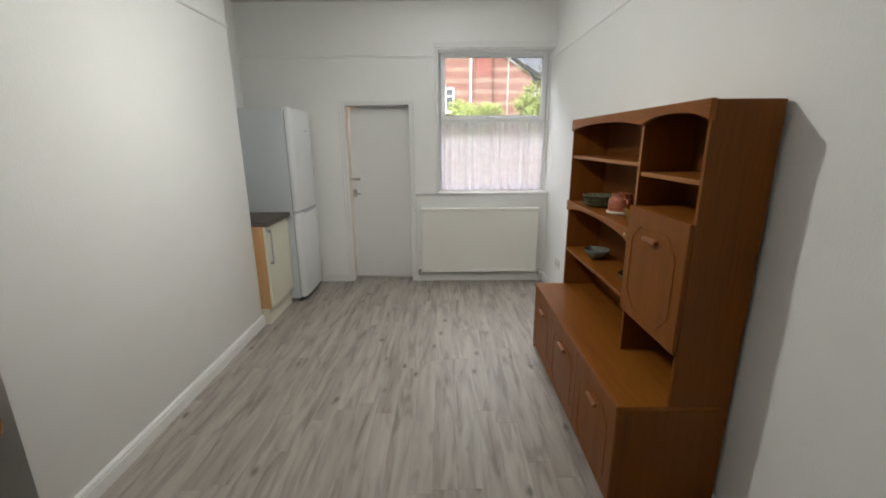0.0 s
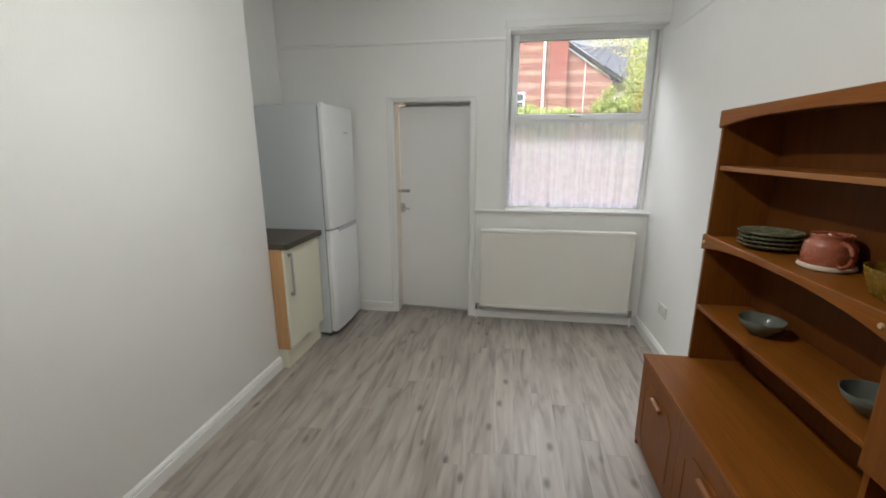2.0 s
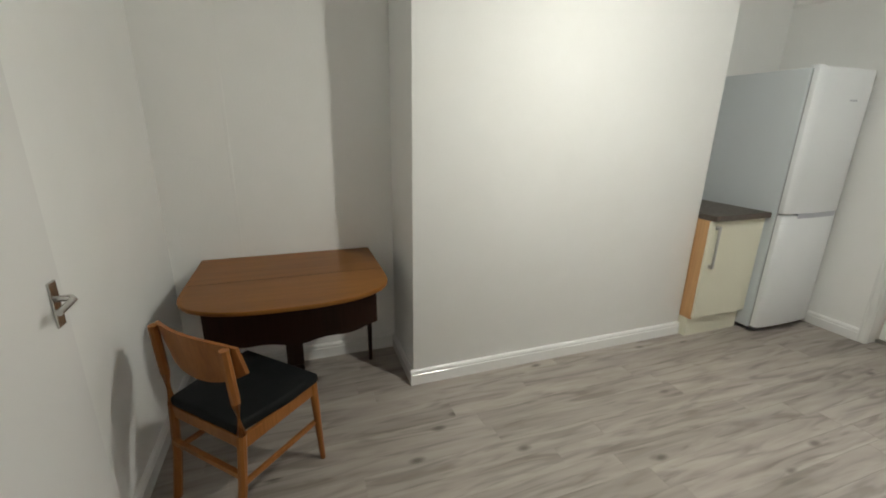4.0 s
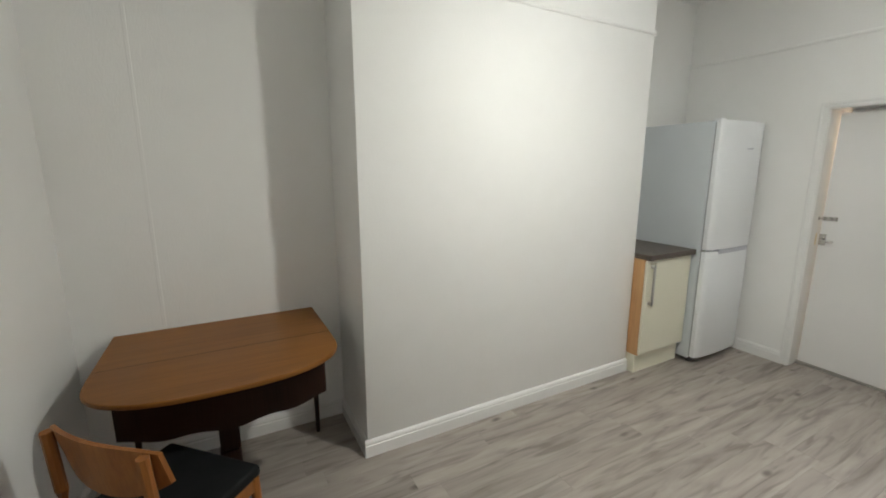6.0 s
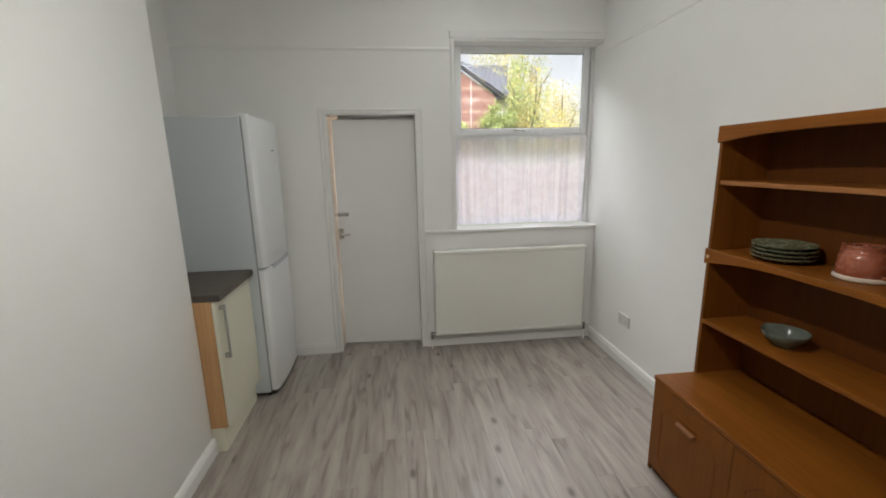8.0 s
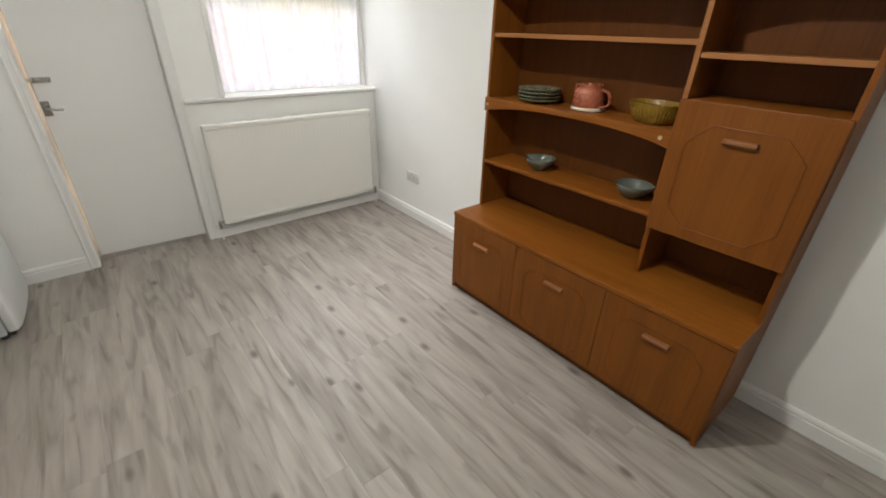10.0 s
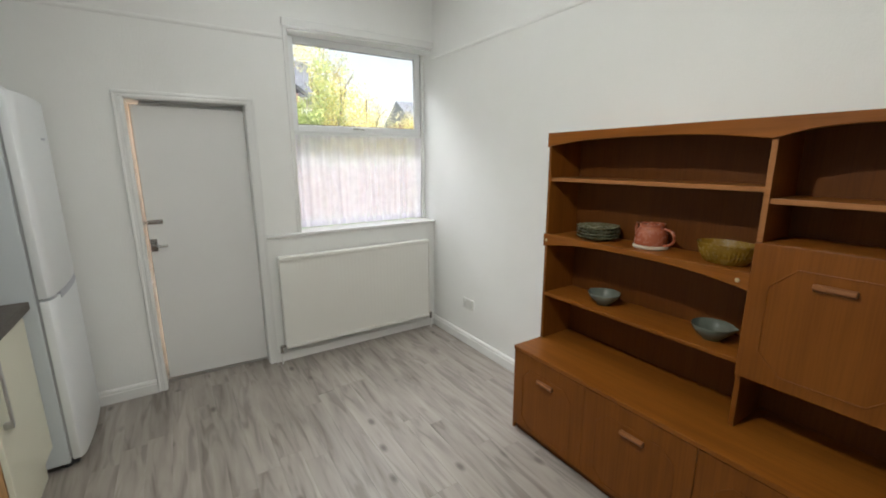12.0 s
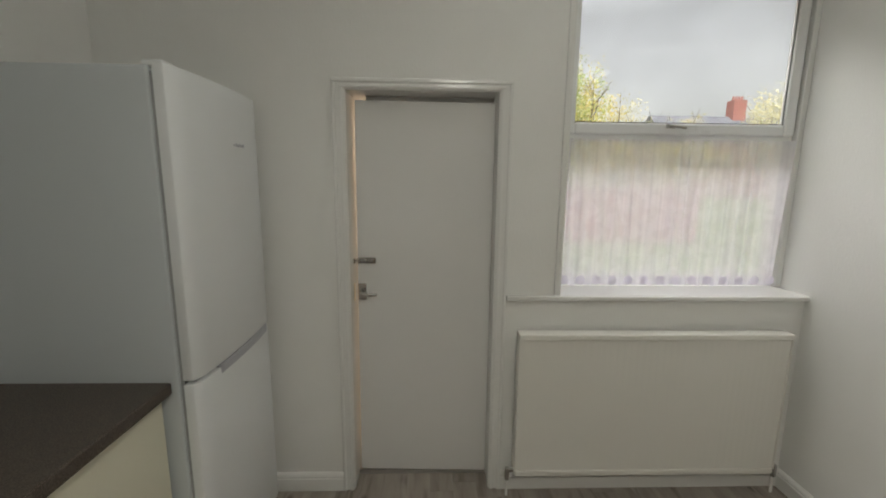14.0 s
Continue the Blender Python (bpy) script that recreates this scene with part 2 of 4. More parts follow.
def brickwork(name, dark, light, mortar, scale=1.0, bands=False):
    m, nt, p = nodes_of(name)
    tc = nt.nodes.new("ShaderNodeTexCoord")
    sx = nt.nodes.new("ShaderNodeSeparateXYZ")
    cx = nt.nodes.new("ShaderNodeCombineXYZ")
    ad = nt.nodes.new("ShaderNodeMath")
    link(nt, tc.outputs["Object"], sx.inputs[0])
    link(nt, sx.outputs[0], ad.inputs[0])
    link(nt, sx.outputs[1], ad.inputs[1])
    link(nt, ad.outputs[0], cx.inputs[0])
    link(nt, sx.outputs[2], cx.inputs[1])
    b = nt.nodes.new("ShaderNodeTexBrick")
    b.inputs["Color1"].default_value, b.inputs["Color2"].default_value = (*dark, 1), (*light, 1)
    b.inputs["Mortar"].default_value = (*mortar, 1)
    b.inputs["Scale"].default_value, b.inputs["Mortar Size"].default_value = scale, 0.008
    b.inputs["Brick Width"].default_value, b.inputs["Row Height"].default_value = 0.225, 0.075
    link(nt, cx.outputs[0], b.inputs["Vector"])
    c = b.outputs["Color"]
    blot = noise_tex(nt, tc.outputs["Object"], 0.8, 4)
    c = mix(nt, 0.3, c, ramp(nt, blot, [(0.3, dark), (0.7, light)]))
    if bands:
        fr = nt.nodes.new("ShaderNodeMath")
        fr.operation = "FRACT"
        mu = nt.nodes.new("ShaderNodeMath")
        mu.operation = "MULTIPLY"
        mu.inputs[1].default_value = 1.85
        link(nt, sx.outputs[2], mu.inputs[0])
        link(nt, mu.outputs[0], fr.inputs[0])
        band = ramp(nt, fr.outputs[0], [(0.6, (0, 0, 0)), (0.66, (0.75, 0.75, 0.75)), (0.94, (0.75, 0.75, 0.75)), (1.0, (0, 0, 0))])
        patch = ramp(nt, noise_tex(nt, tc.outputs["Object"], 2.2, 3), [(0.35, (0.35, 0.35, 0.35)), (0.6, (1, 1, 1))])
        c = mix(nt, mix(nt, 1.0, band, patch, "MULTIPLY"), c, (0.32, 0.23, 0.175))
    link(nt, c, p.inputs["Base Color"])
    p.inputs["Roughness"].default_value = 0.9
    bump(nt, p, b.outputs["Fac"], 0.4, -0.006)
    return m


def leafy(name, a, b):
    m, nt, p = nodes_of(name)
    geo = nt.nodes.new("ShaderNodeNewGeometry")
    c = ramp(nt, geo.outputs["Random Per Island"], [(0.0, a), (1.0, b)])
    link(nt, c, p.inputs["Base Color"])
    p.inputs["Roughness"].default_value = 0.6
    tl = nt.nodes.new("ShaderNodeBsdfTranslucent")
    link(nt, c, tl.inputs["Color"])
    mx = nt.nodes.new("ShaderNodeMixShader")
    mx.inputs[0].default_value = 0.4
    link(nt, p.outputs[0], mx.inputs[1])
    link(nt, tl.outputs[0], mx.inputs[2])
    link(nt, mx.outputs[0], nt.nodes["Material Output"].inputs["Surface"])
    return m


def speckled(name, base, spots, rough):
    m, nt, p = nodes_of(name)
    v = coords(nt)
    a = noise_tex(nt, v, 260, 2, 0.7)
    b = noise_tex(nt, v, 40, 4)
    c = ramp(nt, a, [(0.4, base), (0.68, spots)])
    c = mix(nt, 0.25, c, ramp(nt, b, [(0.35, base), (0.65, spots)]))
    link(nt, c, p.inputs["Base Color"])
    link(nt, ramp(nt, b, [(0.3, (rough * 0.85,) * 3), (0.7, (rough * 1.15,) * 3)]), p.inputs["Roughness"])
    bump(nt, p, a, 0.1, 0.0008)
    return m


PAPER = wallpaper()
CEIL = painted("white_ceiling_paint", (0.86, 0.86, 0.845), 0.85, 45, 0.25, 0.02)
GLOSS = painted("white_gloss_paint", (0.82, 0.82, 0.8), 0.2, 35, 0.06, 0.02)
DOORW = painted("white_eggshell_door_paint", (0.78, 0.775, 0.76), 0.42, 30, 0.08, 0.02)
PVC = painted("white_upvc", (0.82, 0.83, 0.83), 0.3, 20, 0.02, 0.02)
RAD = painted("cream_white_radiator_enamel", (0.8, 0.79, 0.74), 0.35, 25, 0.04, 0.02)
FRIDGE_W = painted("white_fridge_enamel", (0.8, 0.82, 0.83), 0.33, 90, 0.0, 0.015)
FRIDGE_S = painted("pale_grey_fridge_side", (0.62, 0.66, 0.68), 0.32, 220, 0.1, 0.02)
GREYP = painted("grey_plastic", (0.5, 0.51, 0.56), 0.4, 60, 0.05, 0.03)
GASKET = painted("mid_grey_rubber_seal", (0.36, 0.37, 0.38), 0.6, 60, 0.05, 0.05)
DARKP = painted("dark_grey_plastic", (0.05, 0.05, 0.055), 0.5, 60, 0.05, 0.05)
CREAM = painted("cream_laminate", (0.76, 0.74, 0.6), 0.32, 25, 0.03, 0.02)
STEEL = painted("brushed_steel", (0.55, 0.54, 0.52), 0.32, 140, 0.06, 0.08, (1, 1, 0.1), 1.0)
CHROME = painted("worn_chrome", (0.55, 0.54, 0.52), 0.2, 30, 0.03, 0.06, metal=1.0)
SOCKP = painted("aged_socket_plate", (0.66, 0.66, 0.63), 0.4, 30, 0.03, 0.03)
SOCKW = painted("white_socket_plastic", (0.8, 0.8, 0.78), 0.35, 30, 0.02, 0.01)
CAP = painted("tan_plastic_cap", (0.5, 0.36, 0.2), 0.4, 30, 0.02, 0.03)
WORKTOP = speckled("dark_speckled_laminate", (0.04, 0.031, 0.025), (0.15, 0.12, 0.097), 0.42)
OAKEDGE = wood("light_oak_laminate", (0.5, 0.27, 0.12), (0.68, 0.41, 0.2), "z", 0.45, 1.6)
TEAK_Y = wood("teak_veneer_lengthwise", (0.16, 0.047, 0.006), (0.285, 0.096, 0.013), "y", 0.38)
TEAK_Z = wood("teak_veneer_upright", (0.145, 0.043, 0.0055), (0.235, 0.077, 0.01), "z", 0.42)
# upright teak again, darkened: the shade of the recesses is in the colour
TEAK_SHADED = wood("shaded_teak_panel", (0.085, 0.0245, 0.0035), (0.142, 0.044, 0.006), "z", 0.55)
# paler strip for shelf fronts: the lamp's highlight is put into the colour
TEAK_LIT = wood("lamplit_teak_edge", (0.25, 0.098, 0.03), (0.36, 0.155, 0.055), "y", 0.36, 2)
TEAK_H = wood("pale_teak_handle", (0.2, 0.08, 0.028), (0.3, 0.125, 0.048), "y", 0.35, 3)
TABLE_T = wood("brown_mahogany_tabletop", (0.15, 0.058, 0.012), (0.275, 0.115, 0.027), "y", 0.33)
TABLE_D = wood("dark_mahogany_frame", (0.014, 0.0055, 0.0035), (0.036, 0.0135, 0.008), "z", 0.4)
CHAIR_W = wood("orange_teak_chair_frame", (0.2, 0.07, 0.017), (0.34, 0.135, 0.038), "z", 0.38, 1.5)
VINYL = painted("black_vinyl", (0.006, 0.007, 0.0075), 0.7, 220, 0.3, 0.15)
VINYL.node_tree.nodes["Principled BSDF"].inputs["Specular IOR Level"].default_value = 0.2
BRASS = painted("pale_brass_stud", (0.62, 0.52, 0.34), 0.3, 30, 0.02, 0.05, metal=0.7)
PLANK = plank_material()
JOINT = painted("dark_plank_joint", (0.22, 0.198, 0.178), 0.8, 60, 0.1, 0.1)
GLASS = glass("window_glass")
LACE = lace()
HEM = lace("dense_lace_motif", 0.08, 0.25, 0.03)
BRICK = brickwork("banded_red_brick", (0.15, 0.052, 0.04), (0.21, 0.088, 0.068), (0.21, 0.17, 0.15), 1.0, True)
BRICK_R = brickwork("plain_red_brick", (0.17, 0.05, 0.04), (0.22, 0.07, 0.055), (0.2, 0.125, 0.11))
RENDERW = painted("pale_rendered_brick", (0.55, 0.5, 0.44), 0.9, 25, 0.5, 0.12)
SLATE = painted("grey_slate", (0.085, 0.09, 0.105), 0.95, 14, 0.5, 0.2)
SLATE.node_tree.nodes["Principled BSDF"].inputs["Specular IOR Level"].default_value = 0.08
WHITEP = painted("weathered_white_plastic", (0.72, 0.73, 0.72), 0.45, 12, 0.05, 0.05)
BLACKP = painted("black_cast_iron", (0.012, 0.012, 0.014), 0.5, 30, 0.2, 0.2)
DARKGLASS = painted("dark_window_glass", (0.05, 0.06, 0.07), 0.08, 5, 0.0, 0.2)
GRASS = painted("lawn_grass", (0.09, 0.15, 0.035), 0.9, 40, 0.8, 0.35, dist=0.02)
BULB = painted("warm_white_lamp_glass", (0.9, 0.88, 0.82), 0.4, 20, 0.0, 0.01)
BULB.node_tree.nodes["Principled BSDF"].inputs["Emission Color"].default_value = (0.99, 0.985, 0.925, 1)
BULB.node_tree.nodes["Principled BSDF"].inputs["Emission Strength"].default_value = LAMP
BARK = painted("tree_bark", (0.1, 0.075, 0.055), 0.9, 20, 0.8, 0.2, (1, 1, 0.2), dist=0.02)
LEAF_Y = leafy("yellow_green_leaf", (0.4, 0.36, 0.09), (0.68, 0.56, 0.2))
LEAF_G = leafy("fresh_green_leaf", (0.2, 0.27, 0.07), (0.44, 0.48, 0.17))
LEAF_B = leafy("pale_bud_leaf", (0.4, 0.38, 0.22), (0.62, 0.57, 0.36))


# ---- building blocks ----
def origin(ob):
    v = Vector((0, 0, 0))
    while ob:
        v += ob.location
        ob = ob.parent
    return v


def part(name, bm, material, parent=None, label="", smooth=False):
    """One bmesh in world metres as one mesh object, under a thing or a part."""
    me = bpy.data.meshes.new(name)
    if parent:
        bmesh.ops.translate(bm, verts=bm.verts, vec=-origin(parent))
    bm.to_mesh(me)
    bm.free()
    me.materials.append(material)
    if smooth:
        me.polygons.foreach_set("use_smooth", [True] * len(me.polygons))
        me.set_sharp_from_angle(angle=radians(38))
    ob = new(name, me)
    ob.parent = parent
    if label:
        ob["label"] = label
    return ob


def thing(name, x, y, z, label, category, group="", kind=""):
    ob = new(name)
    ob.empty_display_size = 0.1
    ob.location = (x, y, z)
    return tagged(ob, label, category, group, kind)


def setting(name, bm, material, label, category, smooth=False):
    return tagged(part(name, bm, material, smooth=smooth), label, category, kind="structure")


def box(x0, x1, y0, y1, z0, z1, bevel=0.0, seg=2, into=None):
    bm = bmesh.new()
    bmesh.ops.create_cube(bm, size=1, matrix=Matrix.Translation(((x0 + x1) / 2, (y0 + y1) / 2, (z0 + z1) / 2)) @ Matrix.Diagonal((x1 - x0, y1 - y0, z1 - z0, 1)))
    if bevel:
        bmesh.ops.bevel(bm, geom=bm.edges[:], offset=bevel, segments=seg, profile=0.5, affect="EDGES")
    if into is None:
        return bm
    return join(into, bm)


def join(a, b):
    """Adds bmesh b to bmesh a."""
    me = bpy.data.meshes.new("joined")
    b.to_mesh(me)
    b.free()
    a.from_mesh(me)
    bpy.data.meshes.remove(me)
    return a


def prism(outline, axis, a, b, bevel=0.0, seg=2):
    """A flat outline of (u, v) pushed along an axis from a to b. u, v are y z, x z or x y."""
    bm = bmesh.new()
    put = {"x": lambda u, v, w: (w, u, v), "y": lambda u, v, w: (u, w, v), "z": lambda u, v, w: (u, v, w)}[axis]
    vs = [bm.verts.new(put(u, v, a)) for u, v in outline]
    f = bm.faces.new(vs)
    r = bmesh.ops.extrude_face_region(bm, geom=[f])
    d = Vector(put(0, 0, b - a))
    bmesh.ops.translate(bm, verts=[g for g in r["geom"] if isinstance(g, bmesh.types.BMVert)], vec=d)
    bmesh.ops.recalc_face_normals(bm, faces=bm.faces)
    if bevel:
        es = [e for e in bm.edges if e.calc_face_angle(0) > 0.6]
        bmesh.ops.bevel(bm, geom=es, offset=bevel, segments=seg, profile=0.5, affect="EDGES")
    return bm


def cyl(p, q, r0, r1=None, n=16, bevel=0.0):
    bm = bmesh.new()
    p, q = Vector(p), Vector(q)
    d = q - p
    rot = d.to_track_quat("Z", "Y").to_matrix().to_4x4()
    bmesh.ops.create_cone(bm, cap_ends=True, segments=n, radius1=r0, radius2=r0 if r1 is None else r1, depth=d.length, matrix=Matrix.Translation((p + q) / 2) @ rot)
    if bevel:
        es = [e for e in bm.edges if e.calc_face_angle(0) > 0.6]
        bmesh.ops.bevel(bm, geom=es, offset=bevel, segments=2, profile=0.5, affect="EDGES")
    return bm


def tube(points, r, n=10):
    """A round bar bent along points."""
    bm = bmesh.new()
    pts = [Vector(p) for p in points]
    rings = []
    for i, p in enumerate(pts):
        d = (pts[min(i + 1, len(pts) - 1)] - pts[max(i - 1, 0)]).normalized()
        m = d.to_track_quat("Z", "Y").to_matrix()
        rings.append([bm.verts.new(p + m @ Vector((r * math.cos(2 * math.pi * k / n), r * math.sin(2 * math.pi * k / n), 0))) for k in range(n)])
    for a, b in zip(rings, rings[1:]):
        for k in range(n):
            bm.faces.new((a[k], a[(k + 1) % n], b[(k + 1) % n], b[k]))
    bm.faces.new(rings[0][::-1])
    bm.faces.new(rings[-1])
    bmesh.ops.recalc_face_normals(bm, faces=bm.faces)
    return bm


def lathe(profile, c, n=32):
    """A pot: (radius, height) pairs turned round the upright through c."""
    bm = bmesh.new()
    rings = []
    for r, z in profile:
        if r < 1e-5:
            rings.append([bm.verts.new((c[0], c[1], c[2] + z))])
        else:
            rings.append([bm.verts.new((c[0] + r * math.cos(2 * math.pi * k / n), c[1] + r * math.sin(2 * math.pi * k / n), c[2] + z)) for k in range(n)])
    for a, b in zip(rings, rings[1:]):
        for k in range(n):
            q = [a[k % len(a)], a[(k + 1) % len(a)], b[(k + 1) % len(b)], b[k % len(b)]]
            u = list(dict.fromkeys(q))
            if len(u) > 2:
                bm.faces.new(u)
    bmesh.ops.recalc_face_normals(bm, faces=bm.faces)
    return bm


def strip(profile, p, q, out):
    """A moulding: a profile of (out, up) run along the floor line p to q; out points into the room."""
    bm = bmesh.new()
    p, q, out = Vector((*p, 0)), Vector((*q, 0)), Vector((*out, 0))
    a = [bm.verts.new(p + out * o + Vector((0, 0, u))) for o, u in profile]
    b = [bm.verts.new(q + out * o + Vector((0, 0, u))) for o, u in profile]
    n = len(profile)
    for i in range(n):
        bm.faces.new((a[i], a[(i + 1) % n], b[(i + 1) % n], b[i]))
    bm.faces.new(a)
    bm.faces.new(b[::-1])
    bmesh.ops.recalc_face_normals(bm, faces=bm.faces)
    return bm


# ---- the shell of the room ----
XL, XR, YB, YF, ZC = -2.05, 1.25, -0.03, 4.55, 2.97
CX, CY0, CY1 = -1.562, 1.24, 3.337          # chimney breast
DX0, DX1, DZ = -0.985, -0.295, 1.975        # back door opening
WX0, WX1, WZ0, WZ1 = 0.017, XR, 1.04, 2.53  # window opening
OUT = 4.86                                  # outer face of the back wall

wall = bmesh.new()
for b in ((XL - 0.2, DX0, YF, OUT, -0.05, ZC), (DX0, DX1, YF, OUT, DZ, ZC), (DX1, WX0, YF, OUT, -0.05, ZC), (WX0, WX1, YF, OUT, -0.05, WZ0 - 0.03), (WX0, WX1, YF, OUT, WZ1, ZC)):
    box(*b, into=wall)
setting("wall_north", wall, PAPER, "white papered wall with a window and a closed door", "wall")
setting("wall_east", box(XR, XR + 0.22, YB - 0.12, OUT, -0.05, ZC), PAPER, "white papered wall behind the teak wall unit", "wall")
setting("wall_west", box(XL - 0.2, XL, YB - 0.12, YF, -0.05, ZC), PAPER, "white papered alcove wall beside the chimney breast", "wall")
setting("chimney_breast", box(XL, CX, CY0, CY1, -0.05, ZC, 0.006), PAPER, "white papered chimney breast standing out of the wall", "wall", True)
HX0, HX1 = -0.14, 0.6
wall = bmesh.new()
for b in ((XL, HX0, YB - 0.12, YB, -0.05, ZC), (HX1, XR, YB - 0.12, YB, -0.05, ZC), (HX0, HX1, YB - 0.12, YB, 2.03, ZC)):
    box(*b, into=wall)
setting("wall_south", wall, PAPER, "white papered wall with the open doorway", "wall")
wall = bmesh.new()
for b in ((-0.6, -0.45, -1.7, YB - 0.12, -0.05, 2.6), (0.75, 0.9, -1.7, YB - 0.12, -0.05, 2.6), (-0.6, 0.9, -1.85, -1.7, -0.05, 2.6), (-0.6, 0.9, -1.85, YB - 0.12, 2.6, 2.7)):
    box(*b, into=wall)
setting("wall_hall", wall, PAPER, "plain white walls of the hall", "wall")
setting("floor_hall", box(-0.45, 0.75, -1.7, YB - 0.12, -0.05, 0.0), JOINT, "dark grey hall floor", "floor")
setting("ceiling", box(XL - 0.2, XR + 0.22, YB - 0.12, OUT, ZC, ZC + 0.15), CEIL, "plain white painted ceiling", "ceiling")

SKIRT = [(0, 0), (0.018, 0), (0.018, 0.066), (0.0135, 0.07), (0.0135, 0.074), (0.017, 0.078), (0.013, 0.089), (0.006, 0.096), (0, 0.097)]
RAIL = [(0, 0), (0.005, 0.0), (0.009, 0.006), (0.0105, 0.014), (0.008, 0.022), (0.004, 0.027), (0, 0.028)]
runs = [((CX, CY0 - 0.018), (CX, CY1), (1, 0)), ((XL, YB), (XL, CY0), (1, 0)), ((XL, CY0), (CX, CY0), (0, -1)), ((XR, YB), (XR, YF), (-1, 0)),
        ((XL, YF), (DX0 - 0.055, YF), (0, -1)), ((DX1 + 0.055, YF), (XR, YF), (0, -1)), ((XL, YB), (HX0 - 0.06, YB), (0, 1)), ((HX1 + 0.06, YB), (XR, YB), (0, 1))]
for p, q, o in runs:
    setting("baseboard", strip(SKIRT, p, q, o), GLOSS, "white gloss skirting board with a grooved top", "skirting board")
for p, q, o in [((XL, YF), (WX0 - 0.03, YF), (0, -1)), ((XR, YB), (XR, YF), (-1, 0)), ((CX, CY0), (CX, CY1 + 0.012), (1, 0))]:
    setting("picture_rail", strip([(a, b + 2.44) for a, b in RAIL], p, q, o), PAPER, "painted-over white picture rail high on the wall", "picture rail")

setting("wallpaper_seam", box(XL - 0.001, XL + 0.0028, 0.33, 0.346, 0.1, 2.43, 0.001, 1), PAPER, "raised lap between two lengths of white wallpaper", "wallpaper")

# ---- back door ----
def architrave():
    """A moulded surround round the back door, mitred in one mesh."""
    bm = bmesh.new()
    w = 0.055
    for x0, x1, z0, z1 in ((DX0 - w, DX0, 0, DZ + w - 0.012), (DX1, DX1 + w, 0, DZ + w - 0.012), (DX0, DX1, DZ, DZ + w - 0.012)):
        box(x0, x1, YF - 0.014, YF, z0, z1, 0.004, into=bm)
    for x0, x1, z0, z1 in ((DX0 - w, DX0 - w + 0.016, 0, DZ + w - 0.03), (DX1 + w - 0.016, DX1 + w, 0, DZ + w - 0.03), (DX0 - w, DX1 + w, DZ + w - 0.03, DZ + w - 0.011)):
        box(x0, x1, YF - 0.022, YF - 0.013, z0, z1, 0.004, into=bm)
    for x0, x1, z0, z1 in ((DX0 - 0.022, DX0 - 0.006, 0, DZ + 0.006), (DX1 + 0.006, DX1 + 0.022, 0, DZ + 0.006), (DX0 - 0.022, DX1 + 0.022, DZ + 0.006, DZ + 0.02)):
        box(x0, x1, YF - 0.018, YF - 0.013, z0, z1, 0.0035, into=bm)
    return bm


def build_back_door():
    d = thing("door_1", (DX0 + DX1) / 2, 4.67, 0, "closed flat white-painted back door with a gap at its latch side", "door", kind="structure")
    # the leaf hangs slightly out of square, so the latch side stands open by a finger at the top
    part("leaf", prism([(DX0 + 0.015, 0.03), (DX1 - 0.004, 0.012), (DX1 - 0.004, 1.942), (DX0 + 0.024, 1.948)], "y", 4.66, 4.7, 0.003), DOORW, d)
    fr = bmesh.new()
    for b in ((DX0 - 0.02, DX0 + 0.003, YF + 0.001, OUT + 0.003, 0, DZ - 0.003), (DX1 - 0.003, DX1 + 0.02, YF + 0.001, OUT + 0.003, 0, DZ - 0.003), (DX0 - 0.02, DX1 + 0.02, YF + 0.001, OUT + 0.003, DZ - 0.003, DZ + 0.02)):
        box(*b, 0.002, into=fr)
    part("door_frame", fr, GLOSS, d)
    part("architrave", architrave(), GLOSS, d)
    part("door_stop", box(DX1 - 0.012, DX1 - 0.0005, 4.701, 4.72, 0, DZ - 0.001), GLOSS, d)
    # board added behind the head gap to block the kitchen bulb's light
    part("head_light_block", box(DX0 + 0.07, DX1 - 0.013, 4.701, 4.72, 1.925, DZ - 0.001), GLOSS, d)
    part("threshold", prism([(DX0 + 0.001, 0.0), (DX1 - 0.001, 0.0), (DX1 - 0.001, 0.008), (DX0 + 0.001, 0.024)], "y", 4.655, 4.72, 0.002), STEEL, d, "worn metal threshold strip")
    bolt = part("bolt", box(-0.965, -0.875, 4.655, 4.66, 1.17, 1.2, 0.002), CHROME, d, "small chrome barrel bolt")
    part("bolt_bar", join(cyl((-0.99, 4.648, 1.185), (-0.89, 4.648, 1.185), 0.005), cyl((-0.905, 4.648, 1.185), (-0.905, 4.628, 1.185), 0.005)), CHROME, bolt, smooth=True)
    for x in (-0.955, -0.92, -0.885):
        part("bolt_guide", box(x - 0.006, x + 0.006, 4.64, 4.656, 1.174, 1.196, 0.003), CHROME, bolt)
    part("bolt_keep", box(-0.9845, -0.974, 4.635, 4.655, 1.172, 1.198, 0.002), CHROME, d)
    h = part("lever_handle", box(-0.965, -0.923, 4.653, 4.66, 0.982, 1.068, 0.003), CHROME, d, "chrome lever handle on a short plate")
    part("lever", tube([(-0.944, 4.655, 1.03), (-0.944, 4.62, 1.03), (-0.93, 4.607, 1.028), (-0.9, 4.605, 1.02), (-0.865, 4.61, 1.022)], 0.008), CHROME, h, smooth=True)
    for z in (0.99, 1.06):
        part("screw", cyl((-0.944, 4.654, z), (-0.944, 4.651, z), 0.004, n=10), CHROME, h)
    part("strike_plate", box(DX0 + 0.003, DX0 + 0.005, 4.64, 4.66, 0.98, 1.07), BRASS, d)


build_back_door()


